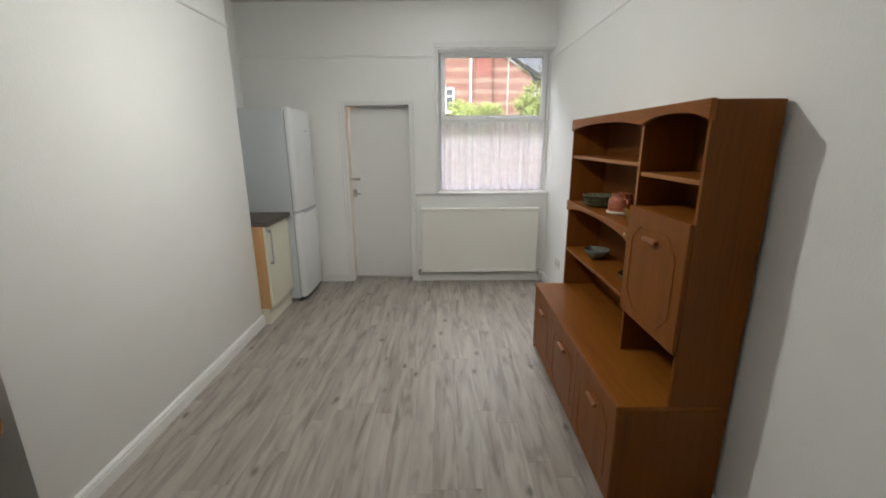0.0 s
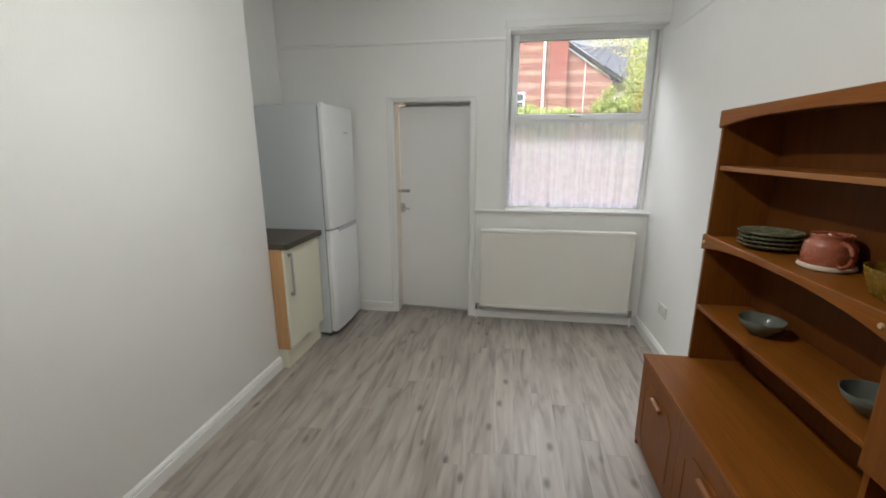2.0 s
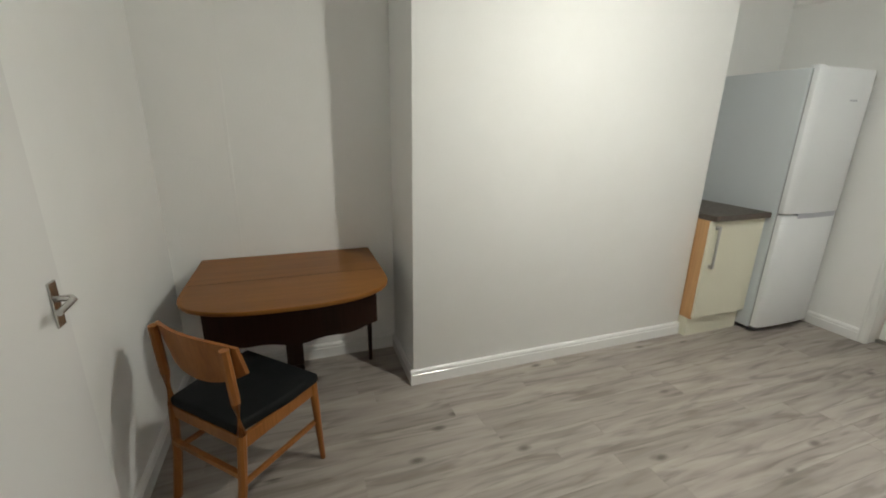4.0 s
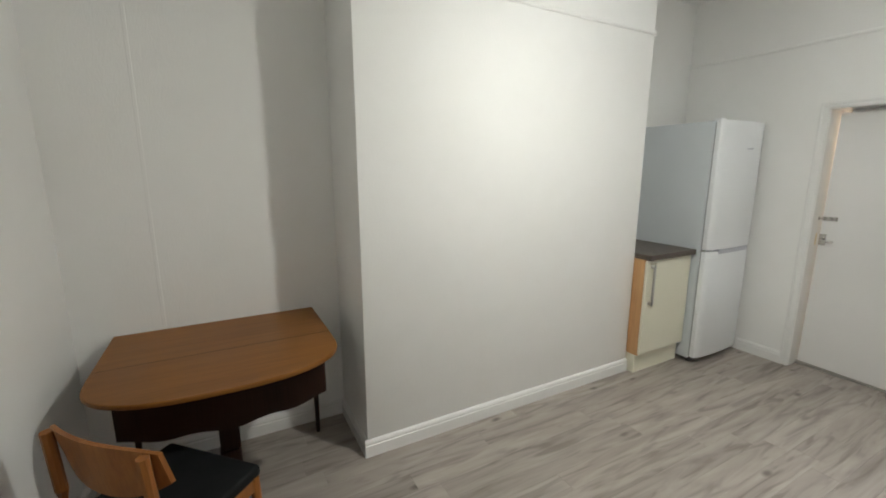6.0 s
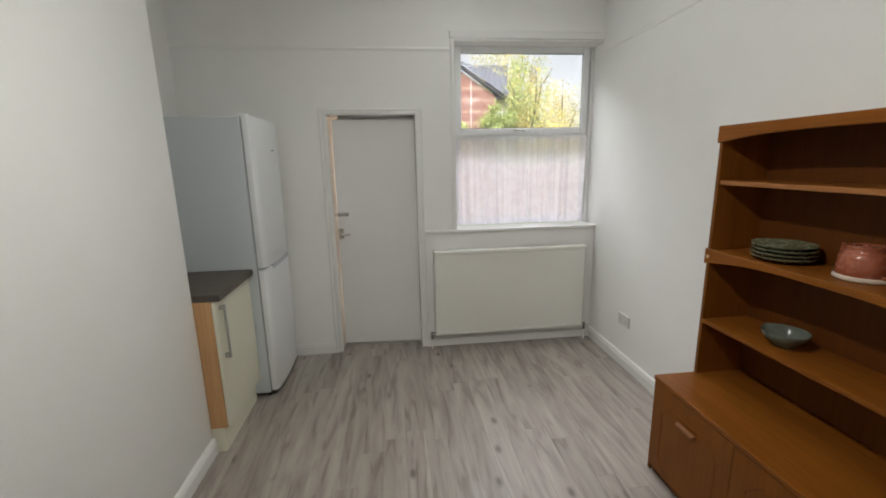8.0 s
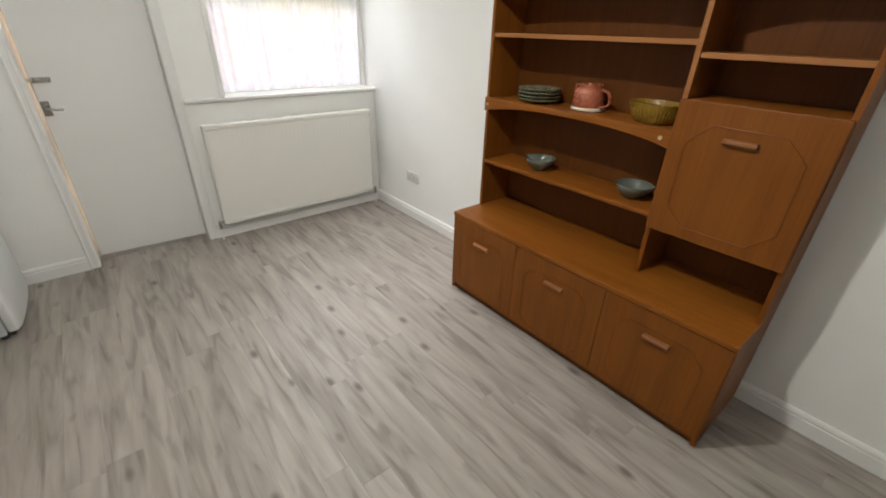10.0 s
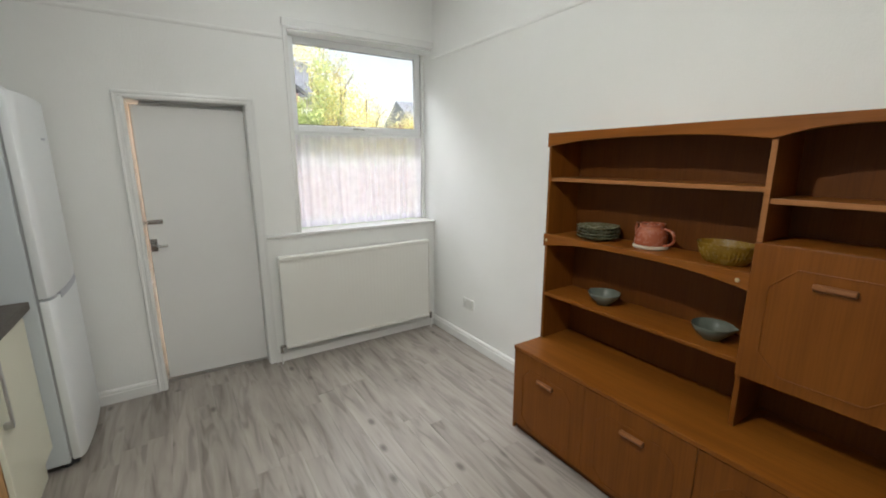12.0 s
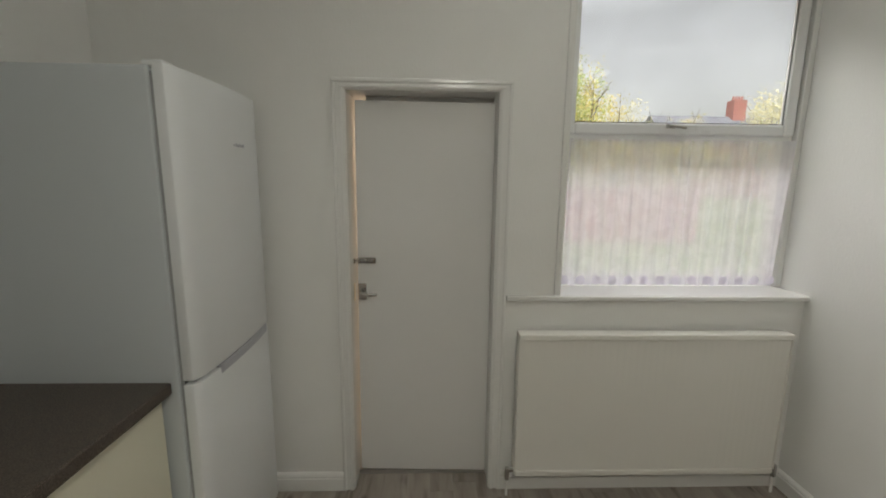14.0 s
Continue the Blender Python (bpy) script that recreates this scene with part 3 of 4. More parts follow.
# ---- window with its sill and net ----
def frame_ring(x0, x1, z0, z1, y0, y1, w, bev=0.004):
    bm = bmesh.new()
    for b in ((x0, x0 + w, y0, y1, z0, z1), (x1 - w, x1, y0, y1, z0, z1), (x0 + w, x1 - w, y0, y1, z0, z0 + w), (x0 + w, x1 - w, y0, y1, z1 - w, z1)):
        box(*b, bev, into=bm)
    return bm


def build_window():
    w = thing("window_1", 0.63, 4.76, WZ0, "white plastic window with a top-hung upper light", "window", kind="structure")
    fx0, fx1 = WX0 + 0.012, WX1 - 0.002
    part("outer_frame", frame_ring(fx0, fx1, WZ0 + 0.002, WZ1 - 0.002, 4.735, 4.8, 0.045), PVC, w)
    part("transom", box(fx0 + 0.045, fx1 - 0.045, 4.735, 4.8, 1.785, 1.83, 0.004), PVC, w)
    sash = part("sash", frame_ring(fx0 + 0.02, fx1 - 0.038, 1.815, 2.522, 4.712, 4.745, 0.055, 0.008), PVC, w)
    part("gasket", frame_ring(0.098, 1.162, 1.868, 2.47, 4.722, 4.732, 0.007, 0.0), DARKP, sash)
    part("pane", box(0.1, 1.16, 4.735, 4.739, 1.87, 2.468), GLASS, sash).visible_shadow = False
    part("pane", box(fx0 + 0.045, fx1 - 0.045, 4.765, 4.769, WZ0 + 0.047, 1.785), GLASS, w).visible_shadow = False
    hd = part("window_handle", box(0.555, 0.6, 4.703, 4.712, 1.845, 1.866, 0.003), STEEL, sash, "small grey window handle")
    part("handle_grip", tube([(0.578, 4.705, 1.856), (0.578, 4.69, 1.856), (0.6, 4.686, 1.853), (0.645, 4.686, 1.846)], 0.007), STEEL, hd, smooth=True)
    rev = bmesh.new()
    box(WX0, WX0 + 0.012, YF + 0.004, 4.735, WZ0, WZ1 - 0.012, into=rev)
    box(WX0, WX1 - 0.001, YF + 0.004, 4.735, WZ1 - 0.012, WZ1 - 0.0005, into=rev)
    part("reveal_lining", rev, GLOSS, w)
    part("head_trim", box(WX0 - 0.03, WX1 - 0.001, YF - 0.024, YF, WZ1, WZ1 + 0.055, 0.006), GLOSS, w)
    part("side_trim", box(WX0 - 0.022, WX0, YF - 0.01, YF + 0.004, WZ0 + 0.002, WZ1 - 0.0005, 0.003), GLOSS, w)
    part("side_bead", box(WX1 - 0.03, WX1 - 0.001, 4.7, 4.735, WZ0 + 0.002, WZ1 - 0.013, 0.004), GLOSS, w)
    sill = bmesh.new()
    box(DX1 + 0.056, WX1 - 0.001, YF - 0.03, YF - 0.0005, WZ0 - 0.024, WZ0, 0.006, into=sill)
    box(WX0 + 0.001, WX1 - 0.001, YF - 0.001, 4.735, WZ0 - 0.024, WZ0 - 0.0005, into=sill)
    part("window_sill", sill, GLOSS, w)


build_window()


def build_net():
    n = thing("net_curtain", 0.62, 4.69, WZ0 + 0.005, "white lace net curtain across the lower half of the window", "curtain")
    nx, nz = 240, 40
    z0, z1 = WZ0 + 0.012, 1.79
    bm = bmesh.new()
    rows = []
    for j in range(nz + 1):
        v = j / nz
        row = []
        for i in range(nx + 1):
            u = i / nx
            x = 0.035 + u * (1.205 - 0.035) - 0.02 * (1 - v) * u ** 6
            ph = 2 * math.pi * (u * 15 + 0.35 * math.sin(u * 9.3) + 0.2 * math.sin(u * 23))
            amp = (0.006 + 0.006 * math.sin(u * 12 + 1) ** 2) * (0.75 + 0.25 * v)
            y = 4.69 + amp * math.sin(ph + 0.25 * math.sin(v * 4 + u * 20)) + 0.004 * math.sin(u * 57 + v * 3)
            z = z0 + (z1 - z0) * v + (0.008 * abs(math.sin(u * math.pi * 14)) if j == 0 else 0)
            row.append(bm.verts.new((x, y, z)))
        rows.append(row)
    for a, b in zip(rows, rows[1:]):
        for i in range(nx):
            bm.faces.new((a[i], a[i + 1], b[i + 1], b[i]))
    part("lace", bm, LACE, n, smooth=True)
    part("wire", cyl((0.03, 4.7, 1.782), (1.21, 4.7, 1.782), 0.003, n=8), WHITEP, n)
    for k in range(14):
        m = lathe([(0.0, 0), (0.021, 0.002), (0.024, 0.004), (0.0, 0.006)], (0, 0, 0), 12)
        bmesh.ops.transform(m, verts=m.verts, matrix=Matrix.Translation((0.08 + k * 0.083, 4.672, z0 + 0.035)) @ Matrix.Rotation(radians(90), 4, "X"))
        part("hem_motif", m, HEM, n)


build_net()


# ---- radiator ----
def build_radiator():
    x0, x1, z0, z1, yf = -0.182, 1.145, 0.125, 0.872, 4.462
    r = thing("radiator", 0.48, 4.5, z0, "long cream-white panel radiator under the window sill", "radiator")
    # pressed front panel with shallow upright flutes
    n = 40
    out = [(x0 + 0.008, yf + 0.03), (x0 + 0.008, yf + 0.0052)]
    w = (x1 - x0 - 0.03) / n
    for k in range(n):
        a = x0 + 0.015 + k * w
        out += [(a + 0.18 * w, yf + 0.005), (a + 0.3 * w, yf + 0.00482), (a + 0.7 * w, yf + 0.00482), (a + 0.82 * w, yf + 0.005)]
    out += [(x1 - 0.008, yf + 0.0052), (x1 - 0.008, yf + 0.03)]
    part("front_panel", prism(out, "z", z0 + 0.03, z1 - 0.03), RAD, r)
    part("top_cover", box(x0, x1, yf - 0.004, yf + 0.062, z1 - 0.032, z1, 0.006), RAD, r)
    part("bottom_seam", box(x0 + 0.004, x1 - 0.004, yf - 0.001, yf + 0.03, z0, z0 + 0.032, 0.008), RAD, r)
    for x in (x0, x1 - 0.006):
        part("side_cover", box(x, x + 0.006, yf, yf + 0.06, z0 + 0.03, z1 - 0.03, 0.002), RAD, r)
    for x, s in ((x0, -1), (x1, 1)):
        v = part("valve", cyl((x + s * 0.028, yf + 0.03, 0.09), (x + s * 0.028, yf + 0.03, 0.155), 0.012, bevel=0.003), CHROME, r, smooth=True)
        part("valve_nut", cyl((x - s * 0.002, yf + 0.03, 0.142), (x + s * 0.022, yf + 0.03, 0.142), 0.011, n=6), CHROME, v)
        part("pipe", cyl((x + s * 0.028, yf + 0.03, 0.0), (x + s * 0.028, yf + 0.03, 0.09), 0.0075, n=12), GLOSS, r, smooth=True)
    for x in (x0 + 0.2, x1 - 0.2):
        part("bracket", box(x - 0.02, x + 0.02, yf + 0.032, YF, z0 + 0.1, z1 - 0.1), RAD, r)


build_radiator()


# ---- double socket ----
def build_socket():
    s = thing("wall_socket", XR, 3.975, 0.37, "white double electric socket above the skirting board", "socket")
    part("plate", box(XR - 0.011, XR, 3.9, 4.05, 0.326, 0.416, 0.004), SOCKP, s)
    for y in (3.94, 4.012):
        part("switch", box(XR - 0.015, XR - 0.011, y - 0.008, y + 0.008, 0.39, 0.406, 0.002), SOCKW, s)
        pins = bmesh.new()
        for dy, z, h in ((0, 0.372, 0.008), (-0.011, 0.352, 0.005), (0.011, 0.352, 0.005)):
            box(XR - 0.0116, XR - 0.011, y + dy - 0.003, y + dy + 0.003, z - h / 2, z + h / 2, into=pins)
        part("pin_holes", pins, DARKP, s)
    for y in (3.91, 4.04):
        part("screw", cyl((XR - 0.011, y, 0.371), (XR - 0.0125, y, 0.371), 0.003, n=10), CHROME, s)


build_socket()


# ---- fridge-freezer ----
def rounded_front(x0, x1, y0, y1, z0, z1, belly=0.016, r=0.016):
    """A fridge door: front faces +x, bowed a little, with rounded long edges."""
    pts = [(x0, y0), (x0, y1)]
    n = 18
    for k in range(n + 1):
        t = k / n
        y = y1 + (y0 - y1) * t
        e = min(t, 1 - t) * (y1 - y0)
        edge = 0 if e > r else r - math.sqrt(max(0, r * r - (r - e) ** 2))
        pts.append((x1 - belly * (2 * t - 1) ** 2 - edge * 0.8, y))
    return prism(pts, "z", z0, z1, 0.004)


def build_fridge():
    y0, y1, xb, xf, h = 3.892, 4.49, -2.0, -1.408, 1.905
    f = thing("fridge_freezer", -1.7, 4.19, 0, "tall white fridge freezer with a pale grey side", "fridge")
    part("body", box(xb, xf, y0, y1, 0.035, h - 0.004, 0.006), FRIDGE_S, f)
    part("gasket", box(xf, xf + 0.012, y0 + 0.01, y1 - 0.01, 0.06, h - 0.02), GASKET, f)
    up = part("upper_door", rounded_front(xf + 0.012, xf + 0.075, y0, y1, 0.938, h), FRIDGE_W, f, smooth=True)
    lo = part("lower_door", rounded_front(xf + 0.012, xf + 0.075, y0, y1, 0.052, 0.924), FRIDGE_W, f, smooth=True)
    gp = []
    for k in range(13):
        q = k / 12
        yy = y1 - 0.47 + 0.45 * q
        tt = (y1 - yy) / (y1 - y0)
        gp.append((xf + 0.0765 - 0.016 * (2 * tt - 1) ** 2 - (0.012 if k > 11 else 0), yy))
    part("grip", prism([(xf + 0.03, y1 - 0.47)] + gp + [(xf + 0.03, y1 - 0.02)], "z", 0.9245, 0.9375), GREYP, up, "grey hand grip between the doors")
    lip = [(x + 0.0012, y) for x, y in gp]
    part("grip_edge", prism([(xf + 0.031, y1 - 0.47)] + lip + [(xf + 0.031, y1 - 0.02)], "z", 0.904, 0.9239), GREYP, lo, "pale grey finger scoop")
    for k, (a, b) in enumerate(((0.0, 0.012), (0.018, 0.028), (0.032, 0.04), (0.044, 0.058), (0.062, 0.07), (0.074, 0.084))):
        part("badge_bar", box(xf + 0.0735, xf + 0.0758, 4.225 + a, 4.225 + b, 1.7, 1.708 + 0.004 * (k % 2)), GREYP, up)
    part("plinth", box(xf - 0.03, xf + 0.03, y0 + 0.02, y1 - 0.02, 0.02, 0.05), DARKP, f)
    for x in (xb + 0.06, xf - 0.02):
        for y in (y0 + 0.05, y1 - 0.05):
            part("foot", cyl((x, y, 0), (x, y, 0.036), 0.018, n=12), DARKP, f)
    part("top_hinge", box(xf - 0.02, xf + 0.04, y0 + 0.01, y0 + 0.07, h - 0.006, h + 0.012, 0.004), FRIDGE_W, f)


build_fridge()


# ---- base unit and worktop in the alcove ----
def build_base_unit():
    y0, y1, xf = 3.343, 3.878, -1.478
    c = thing("base_cabinet", -1.75, 3.61, 0, "cream kitchen base unit with an oak-coloured side", "cabinet")
    part("carcass", box(-2.04, xf, y0 + 0.018, y1, 0.15, 0.898), CREAM, c)
    part("side_panel", box(-2.04, xf, y0, y0 + 0.018, 0.15, 0.898, 0.001), OAKEDGE, c, "oak-coloured end panel")
    d = part("door", box(xf + 0.002, xf + 0.021, y0 + 0.002, y1 - 0.003, 0.165, 0.893, 0.003), CREAM, c)
    hx, hy = xf + 0.021, y0 + 0.055
    hb = box(hx + 0.022, hx + 0.03, hy - 0.011, hy + 0.011, 0.555, 0.862, 0.0025)
    for z in (0.555, 0.838):
        box(hx - 0.001, hx + 0.024, hy - 0.011, hy + 0.011, z, z + 0.024, 0.0025, into=hb)
    part("handle", hb, STEEL, d, "flat brushed steel bow handle", True)
    part("plinth", box(-2.0, xf - 0.02, y0 + 0.004, y1 - 0.002, 0.0, 0.149, 0.001), CREAM, c)
    w = thing("worktop", -1.74, 3.61, 0.899, "dark speckled laminate worktop on the base unit", "worktop")
    part("slab", box(-2.045, -1.4325, y0 - 0.002, y1 + 0.008, 0.899, 0.938, 0.004), WORKTOP, w)
    part("front_edge", box(-1.4335, -1.429, y0 - 0.0015, y1 + 0.0075, 0.8995, 0.9365, 0.002), WORKTOP, w)


build_base_unit()


# ---- teak wall unit ----
UY0, UY1, UXF, BXF, UXB, UH, BH = 1.355, 2.888, 0.985, 0.777, 1.232, 1.732, 0.541
DIV = 1.853


def arched_rail(y0, y1, z_top, z_end, z_mid, x0, x1):
    """A rail with a straight top and a softly arched underside."""
    pts = [(y0, z_top), (y0, z_end)]
    n = 20
    for k in range(1, n):
        t = k / n
        pts.append((y0 + (y1 - y0) * t, z_end + (z_mid - z_end) * (1 - abs(2 * t - 1) ** 2.6)))
    pts += [(y1, z_end), (y1, z_top)]
    return prism(pts, "x", x0, x1, 0.0025, 1)


def twin_rail(y0, y1, y2, z_top, z_end, mids, x0, x1):
    """One long rail with a straight top and two arches under it."""
    pts = [(y0, z_top), (y0, z_end)]
    n = 20
    for a, b, mid in ((y0, y1, mids[0]), (y1, y2, mids[1])):
        for k in range(1, n + 1):
            t = k / n
            pts.append((a + (b - a) * t, z_end + (mid - z_end) * (1 - abs(2 * t - 1) ** 2.6)))
    pts.append((y2, z_top))
    return prism(pts, "x", x0, x1, 0.0025, 1)


def octagon(yc, zc, w, h, cut):
    a, b = w / 2, h / 2
    return [(yc - a, zc - b + cut), (yc - a + cut, zc - b), (yc + a - cut, zc - b), (yc + a, zc - b + cut), (yc + a, zc + b - cut), (yc + a - cut, zc + b), (yc - a + cut, zc + b), (yc - a, zc + b - cut)]


def bead(x, yc, zc, w, h, cut, r=0.005):
    """A thin moulding laid as a cut-corner oblong on a door that faces -x."""
    raw = octagon(yc, zc, w, h, cut)
    pts = []
    for (a, b), (c, d) in zip(raw, raw[1:] + raw[:1]):
        for k in range(4):
            t = k / 4
            pts.append((a + (c - a) * t, b + (d - b) * t))
    pts.append(pts[0])
    return tube([(x, y, z) for y, z in pts], r, 6)


def pull(x, yc, z, w):
    """A turned-under wooden bar pull."""
    bm = prism([(x, z - 0.009), (x - 0.012, z - 0.012), (x - 0.022, z - 0.004), (x - 0.021, z + 0.007), (x - 0.008, z + 0.012), (x, z + 0.01)], "y", yc - w / 2, yc + w / 2, 0.003)
    return bm


def build_wall_unit():
    u = thing("wall_unit", 1.05, 2.12, 0, "brown teak wall unit with open shelves, cupboard and three lower doors", "wall unit")
    # lower chest
    t = 0.018
    base = part("chest", box(BXF + 0.019, UXB, UY0 + t, UY1 - t, 0.05, BH - 0.022), TEAK_SHADED, u)
    part("plinth", box(BXF + 0.03, UXB, UY0 + 0.01, UY1 - 0.01, 0.0, 0.05), TEAK_SHADED, u)
    part("chest_top", box(BXF - 0.004, UXB, UY0, UY1, BH - 0.022, BH, 0.003), TEAK_Y, u, "worn lighter teak top")
    for y0, y1 in ((UY0, UY0 + t), (UY1 - t, UY1)):
        part("chest_side", box(BXF + 0.004, UXB, y0, y1, 0.012, BH - 0.022, 0.001), TEAK_Z, u)
    edges = [UY0 + 0.003, 1.868, 2.389, UY1 - 0.003]
    for a, b in zip(edges, edges[1:]):
        d = part("door", box(BXF, BXF + 0.019, a + 0.0012, b - 0.0012, 0.05, BH - 0.026, 0.002), TEAK_Z, u)
        yc = (a + b) / 2
        part("moulding", bead(BXF - 0.001, yc, 0.255, b - a - 0.15, 0.36, 0.055, 0.0018), TEAK_Z, d)
        part("handle", pull(BXF, yc, 0.4, 0.11), TEAK_H, d, "pale worn wooden pull")
    # tall sides, back and divider
    for y0, y1 in ((UY0, UY0 + t), (UY1 - t, UY1)):
        part("tall_side", box(UXF, UXB, y0, y1, BH, UH - 0.003, 0.001), TEAK_Z, u)
    # the shade behind the shelves is put into the panel's colour
    part("back_panel", box(UXB - 0.008, UXB, UY0 + t, UY1 - t, BH, UH - 0.02), TEAK_SHADED, u)
    dv = part("divider", box(UXF + 0.004, UXB - 0.008, DIV - 0.01, DIV + 0.008, BH, UH - 0.022), TEAK_Z, u)
    part("edge_highlight", box(UXF + 0.0005, UXF + 0.0039, DIV - 0.0105, DIV + 0.0085, 1.297, UH - 0.073, 0.001), TEAK_LIT, dv, "paler front edge with the lamp's highlight in its colour")
    part("top_board", box(UXF + 0.02, UXB, UY0 + t, UY1 - t, UH - 0.02, UH, 0.001), TEAK_Y, u)
    part("top_rail", twin_rail(UY0 - 0.003, DIV, UY1 + 0.003, UH + 0.002, UH - 0.072, (UH - 0.035, UH - 0.04), UXF - 0.012, UXF + 0.008), TEAK_Y, u)
    # shelves of the wide bay
    a, b = DIV + 0.008, UY1 - t
    sh = part("shelf", box(UXF + 0.012, UXB - 0.008, a, b, 1.476, 1.494, 0.002), TEAK_Y, u)
    part("edge_highlight", box(UXF + 0.008, UXF + 0.0119, a, b, 1.4755, 1.4945, 0.001), TEAK_LIT, sh, "paler front edge with the lamp's highlight in its colour")
    part("shelf", box(UXF + 0.012, UXB - 0.008, a, b, 1.152, 1.172, 0.002), TEAK_Y, u)
    ap = part("shelf_rail", arched_rail(DIV - 0.004, UY1 + 0.003, 1.178, 1.105, 1.15, UXF - 0.012, UXF + 0.008), TEAK_Y, u)
    for y in (UY1 - 0.02, DIV + 0.045):
        part("stud", cyl((UXF - 0.011, y, 1.143), (UXF - 0.017, y, 1.143), 0.0095, 0.007, 14), CAP, ap, "pale tan screw cap")
    part("shelf", box(UXF - 0.004, UXB - 0.008, a, b, 0.812, 0.832, 0.003), TEAK_Y, u)
    # narrow bay: upper shelf, cupboard with a drop front, open hole below
    a, b = UY0 + t, DIV - 0.01
    sh = part("shelf", box(UXF + 0.014, UXB - 0.008, a, b, 1.436, 1.454, 0.002), TEAK_Y, u)
    part("edge_highlight", box(UXF + 0.01, UXF + 0.0139, a, b, 1.4355, 1.4545, 0.001), TEAK_LIT, sh, "paler front edge with the lamp's highlight in its colour")
    part("cupboard_top", box(UXF + 0.004, UXB - 0.008, a, b, 1.278, 1.296, 0.001), TEAK_Y, u)
    part("cupboard_floor", box(UXF + 0.004, UXB - 0.008, a, b, 0.77, 0.788, 0.001), TEAK_SHADED, u)
    d = part("drop_front", box(UXF - 0.018, UXF + 0.002, UY0 + 0.004, DIV + 0.006, 0.772, 1.296, 0.003), TEAK_Z, u, "drop-front cupboard door")
    yc = (UY0 + DIV) / 2 + 0.005
    part("moulding", bead(UXF - 0.019, yc, 1.02, 0.375, 0.4, 0.075, 0.0026), TEAK_Z, d)
    part("handle", pull(UXF - 0.018, yc + 0.01, 1.176, 0.11), TEAK_H, d, "pale worn wooden pull")


build_wall_unit()


# ---- crockery on the shelves ----
def glaze(name, a, b, rough=0.18):
    m, nt, p = nodes_of(name)
    v = coords(nt)
    link(nt, ramp(nt, noise_tex(nt, v, 14, 3), [(0.3, a), (0.7, b)]), p.inputs["Base Color"])
    link(nt, ramp(nt, noise_tex(nt, v, 60, 3), [(0.3, (rough,) * 3), (0.7, (rough * 1.8,) * 3)]), p.inputs["Roughness"])
    return m


GREEN_G = glaze("dark_green_grey_glaze", (0.14, 0.148, 0.088), (0.185, 0.188, 0.118))
BLUE_G = glaze("blue_grey_glaze", (0.1, 0.116, 0.094), (0.155, 0.17, 0.138), 0.1)
RED_G = glaze("terracotta_glaze", (0.34, 0.095, 0.05), (0.39, 0.125, 0.068))
CREAM_G = glaze("bare_cream_stoneware", (0.55, 0.45, 0.35), (0.66, 0.56, 0.45), 0.4)
OLIVE_G = glaze("olive_yellow_glaze", (0.195, 0.108, 0.012), (0.26, 0.152, 0.02))

Z2, Z3 = 1.172, 0.832
plate = tagged(part("dinner_plate", lathe([(0.0, 0.0), (0.068, 0.0), (0.073, 0.003), (0.094, 0.01), (0.109, 0.019), (0.112, 0.0215), (0.112, 0.0245), (0.109, 0.025), (0.104, 0.0215), (0.09, 0.0145), (0.07, 0.009), (0.0, 0.008)], (0, 0, 0), 40), GREEN_G, smooth=True), "dark green-grey stoneware plate in a small stack", "plate", "stack of plates")
plate.location = (1.115, 2.63, Z2)
for k in range(1, 4):
    copy_thing(plate, pose(1.115 + 0.002 * (-1) ** k, 2.63 + 0.003 * k - 0.005, Z2 + 0.0162 * k, 0, 0, 40 * k))


def build_teapot():
    c = (1.135, 2.345, Z2)
    p = thing("teapot", *c, "squat terracotta teapot with a cream foot", "teapot")
    part("pot_body", lathe([(0.07, 0.014), (0.0735, 0.02), (0.0735, 0.05), (0.0715, 0.078), (0.067, 0.09), (0.059, 0.097), (0.056, 0.101), (0.056, 0.113), (0.058, 0.116), (0.056, 0.119), (0.05, 0.117), (0.049, 0.1), (0.0, 0.1)], c, 40), RED_G, p, smooth=True)
    part("foot_ring", lathe([(0.0, 0.0), (0.074, 0.0), (0.08, 0.004), (0.08, 0.011), (0.075, 0.017), (0.0, 0.017)], c, 40), CREAM_G, p, "unglazed cream foot", True)
    part("lid", lathe([(0.0, 0.1005), (0.047, 0.1005), (0.047, 0.11), (0.043, 0.113), (0.014, 0.115), (0.011, 0.121), (0.0, 0.123)], c, 40), RED_G, p, smooth=True)
    x, y, z = c
    ring = [(x - 0.012, y - 0.066 - 0.05 * math.sin(math.pi * k / 14) ** 0.7, z + 0.06 + 0.038 * math.cos(math.pi * k / 14)) for k in range(15)]
    part("pot_handle", tube(ring, 0.0068), RED_G, p, smooth=True)
    part("spout", tube([(x + 0.01, y + 0.066, z + 0.05), (x + 0.012, y + 0.085, z + 0.065), (x + 0.013, y + 0.088, z + 0.09), (x + 0.014, y + 0.086, z + 0.112)], 0.009), RED_G, p, smooth=True)


build_teapot()


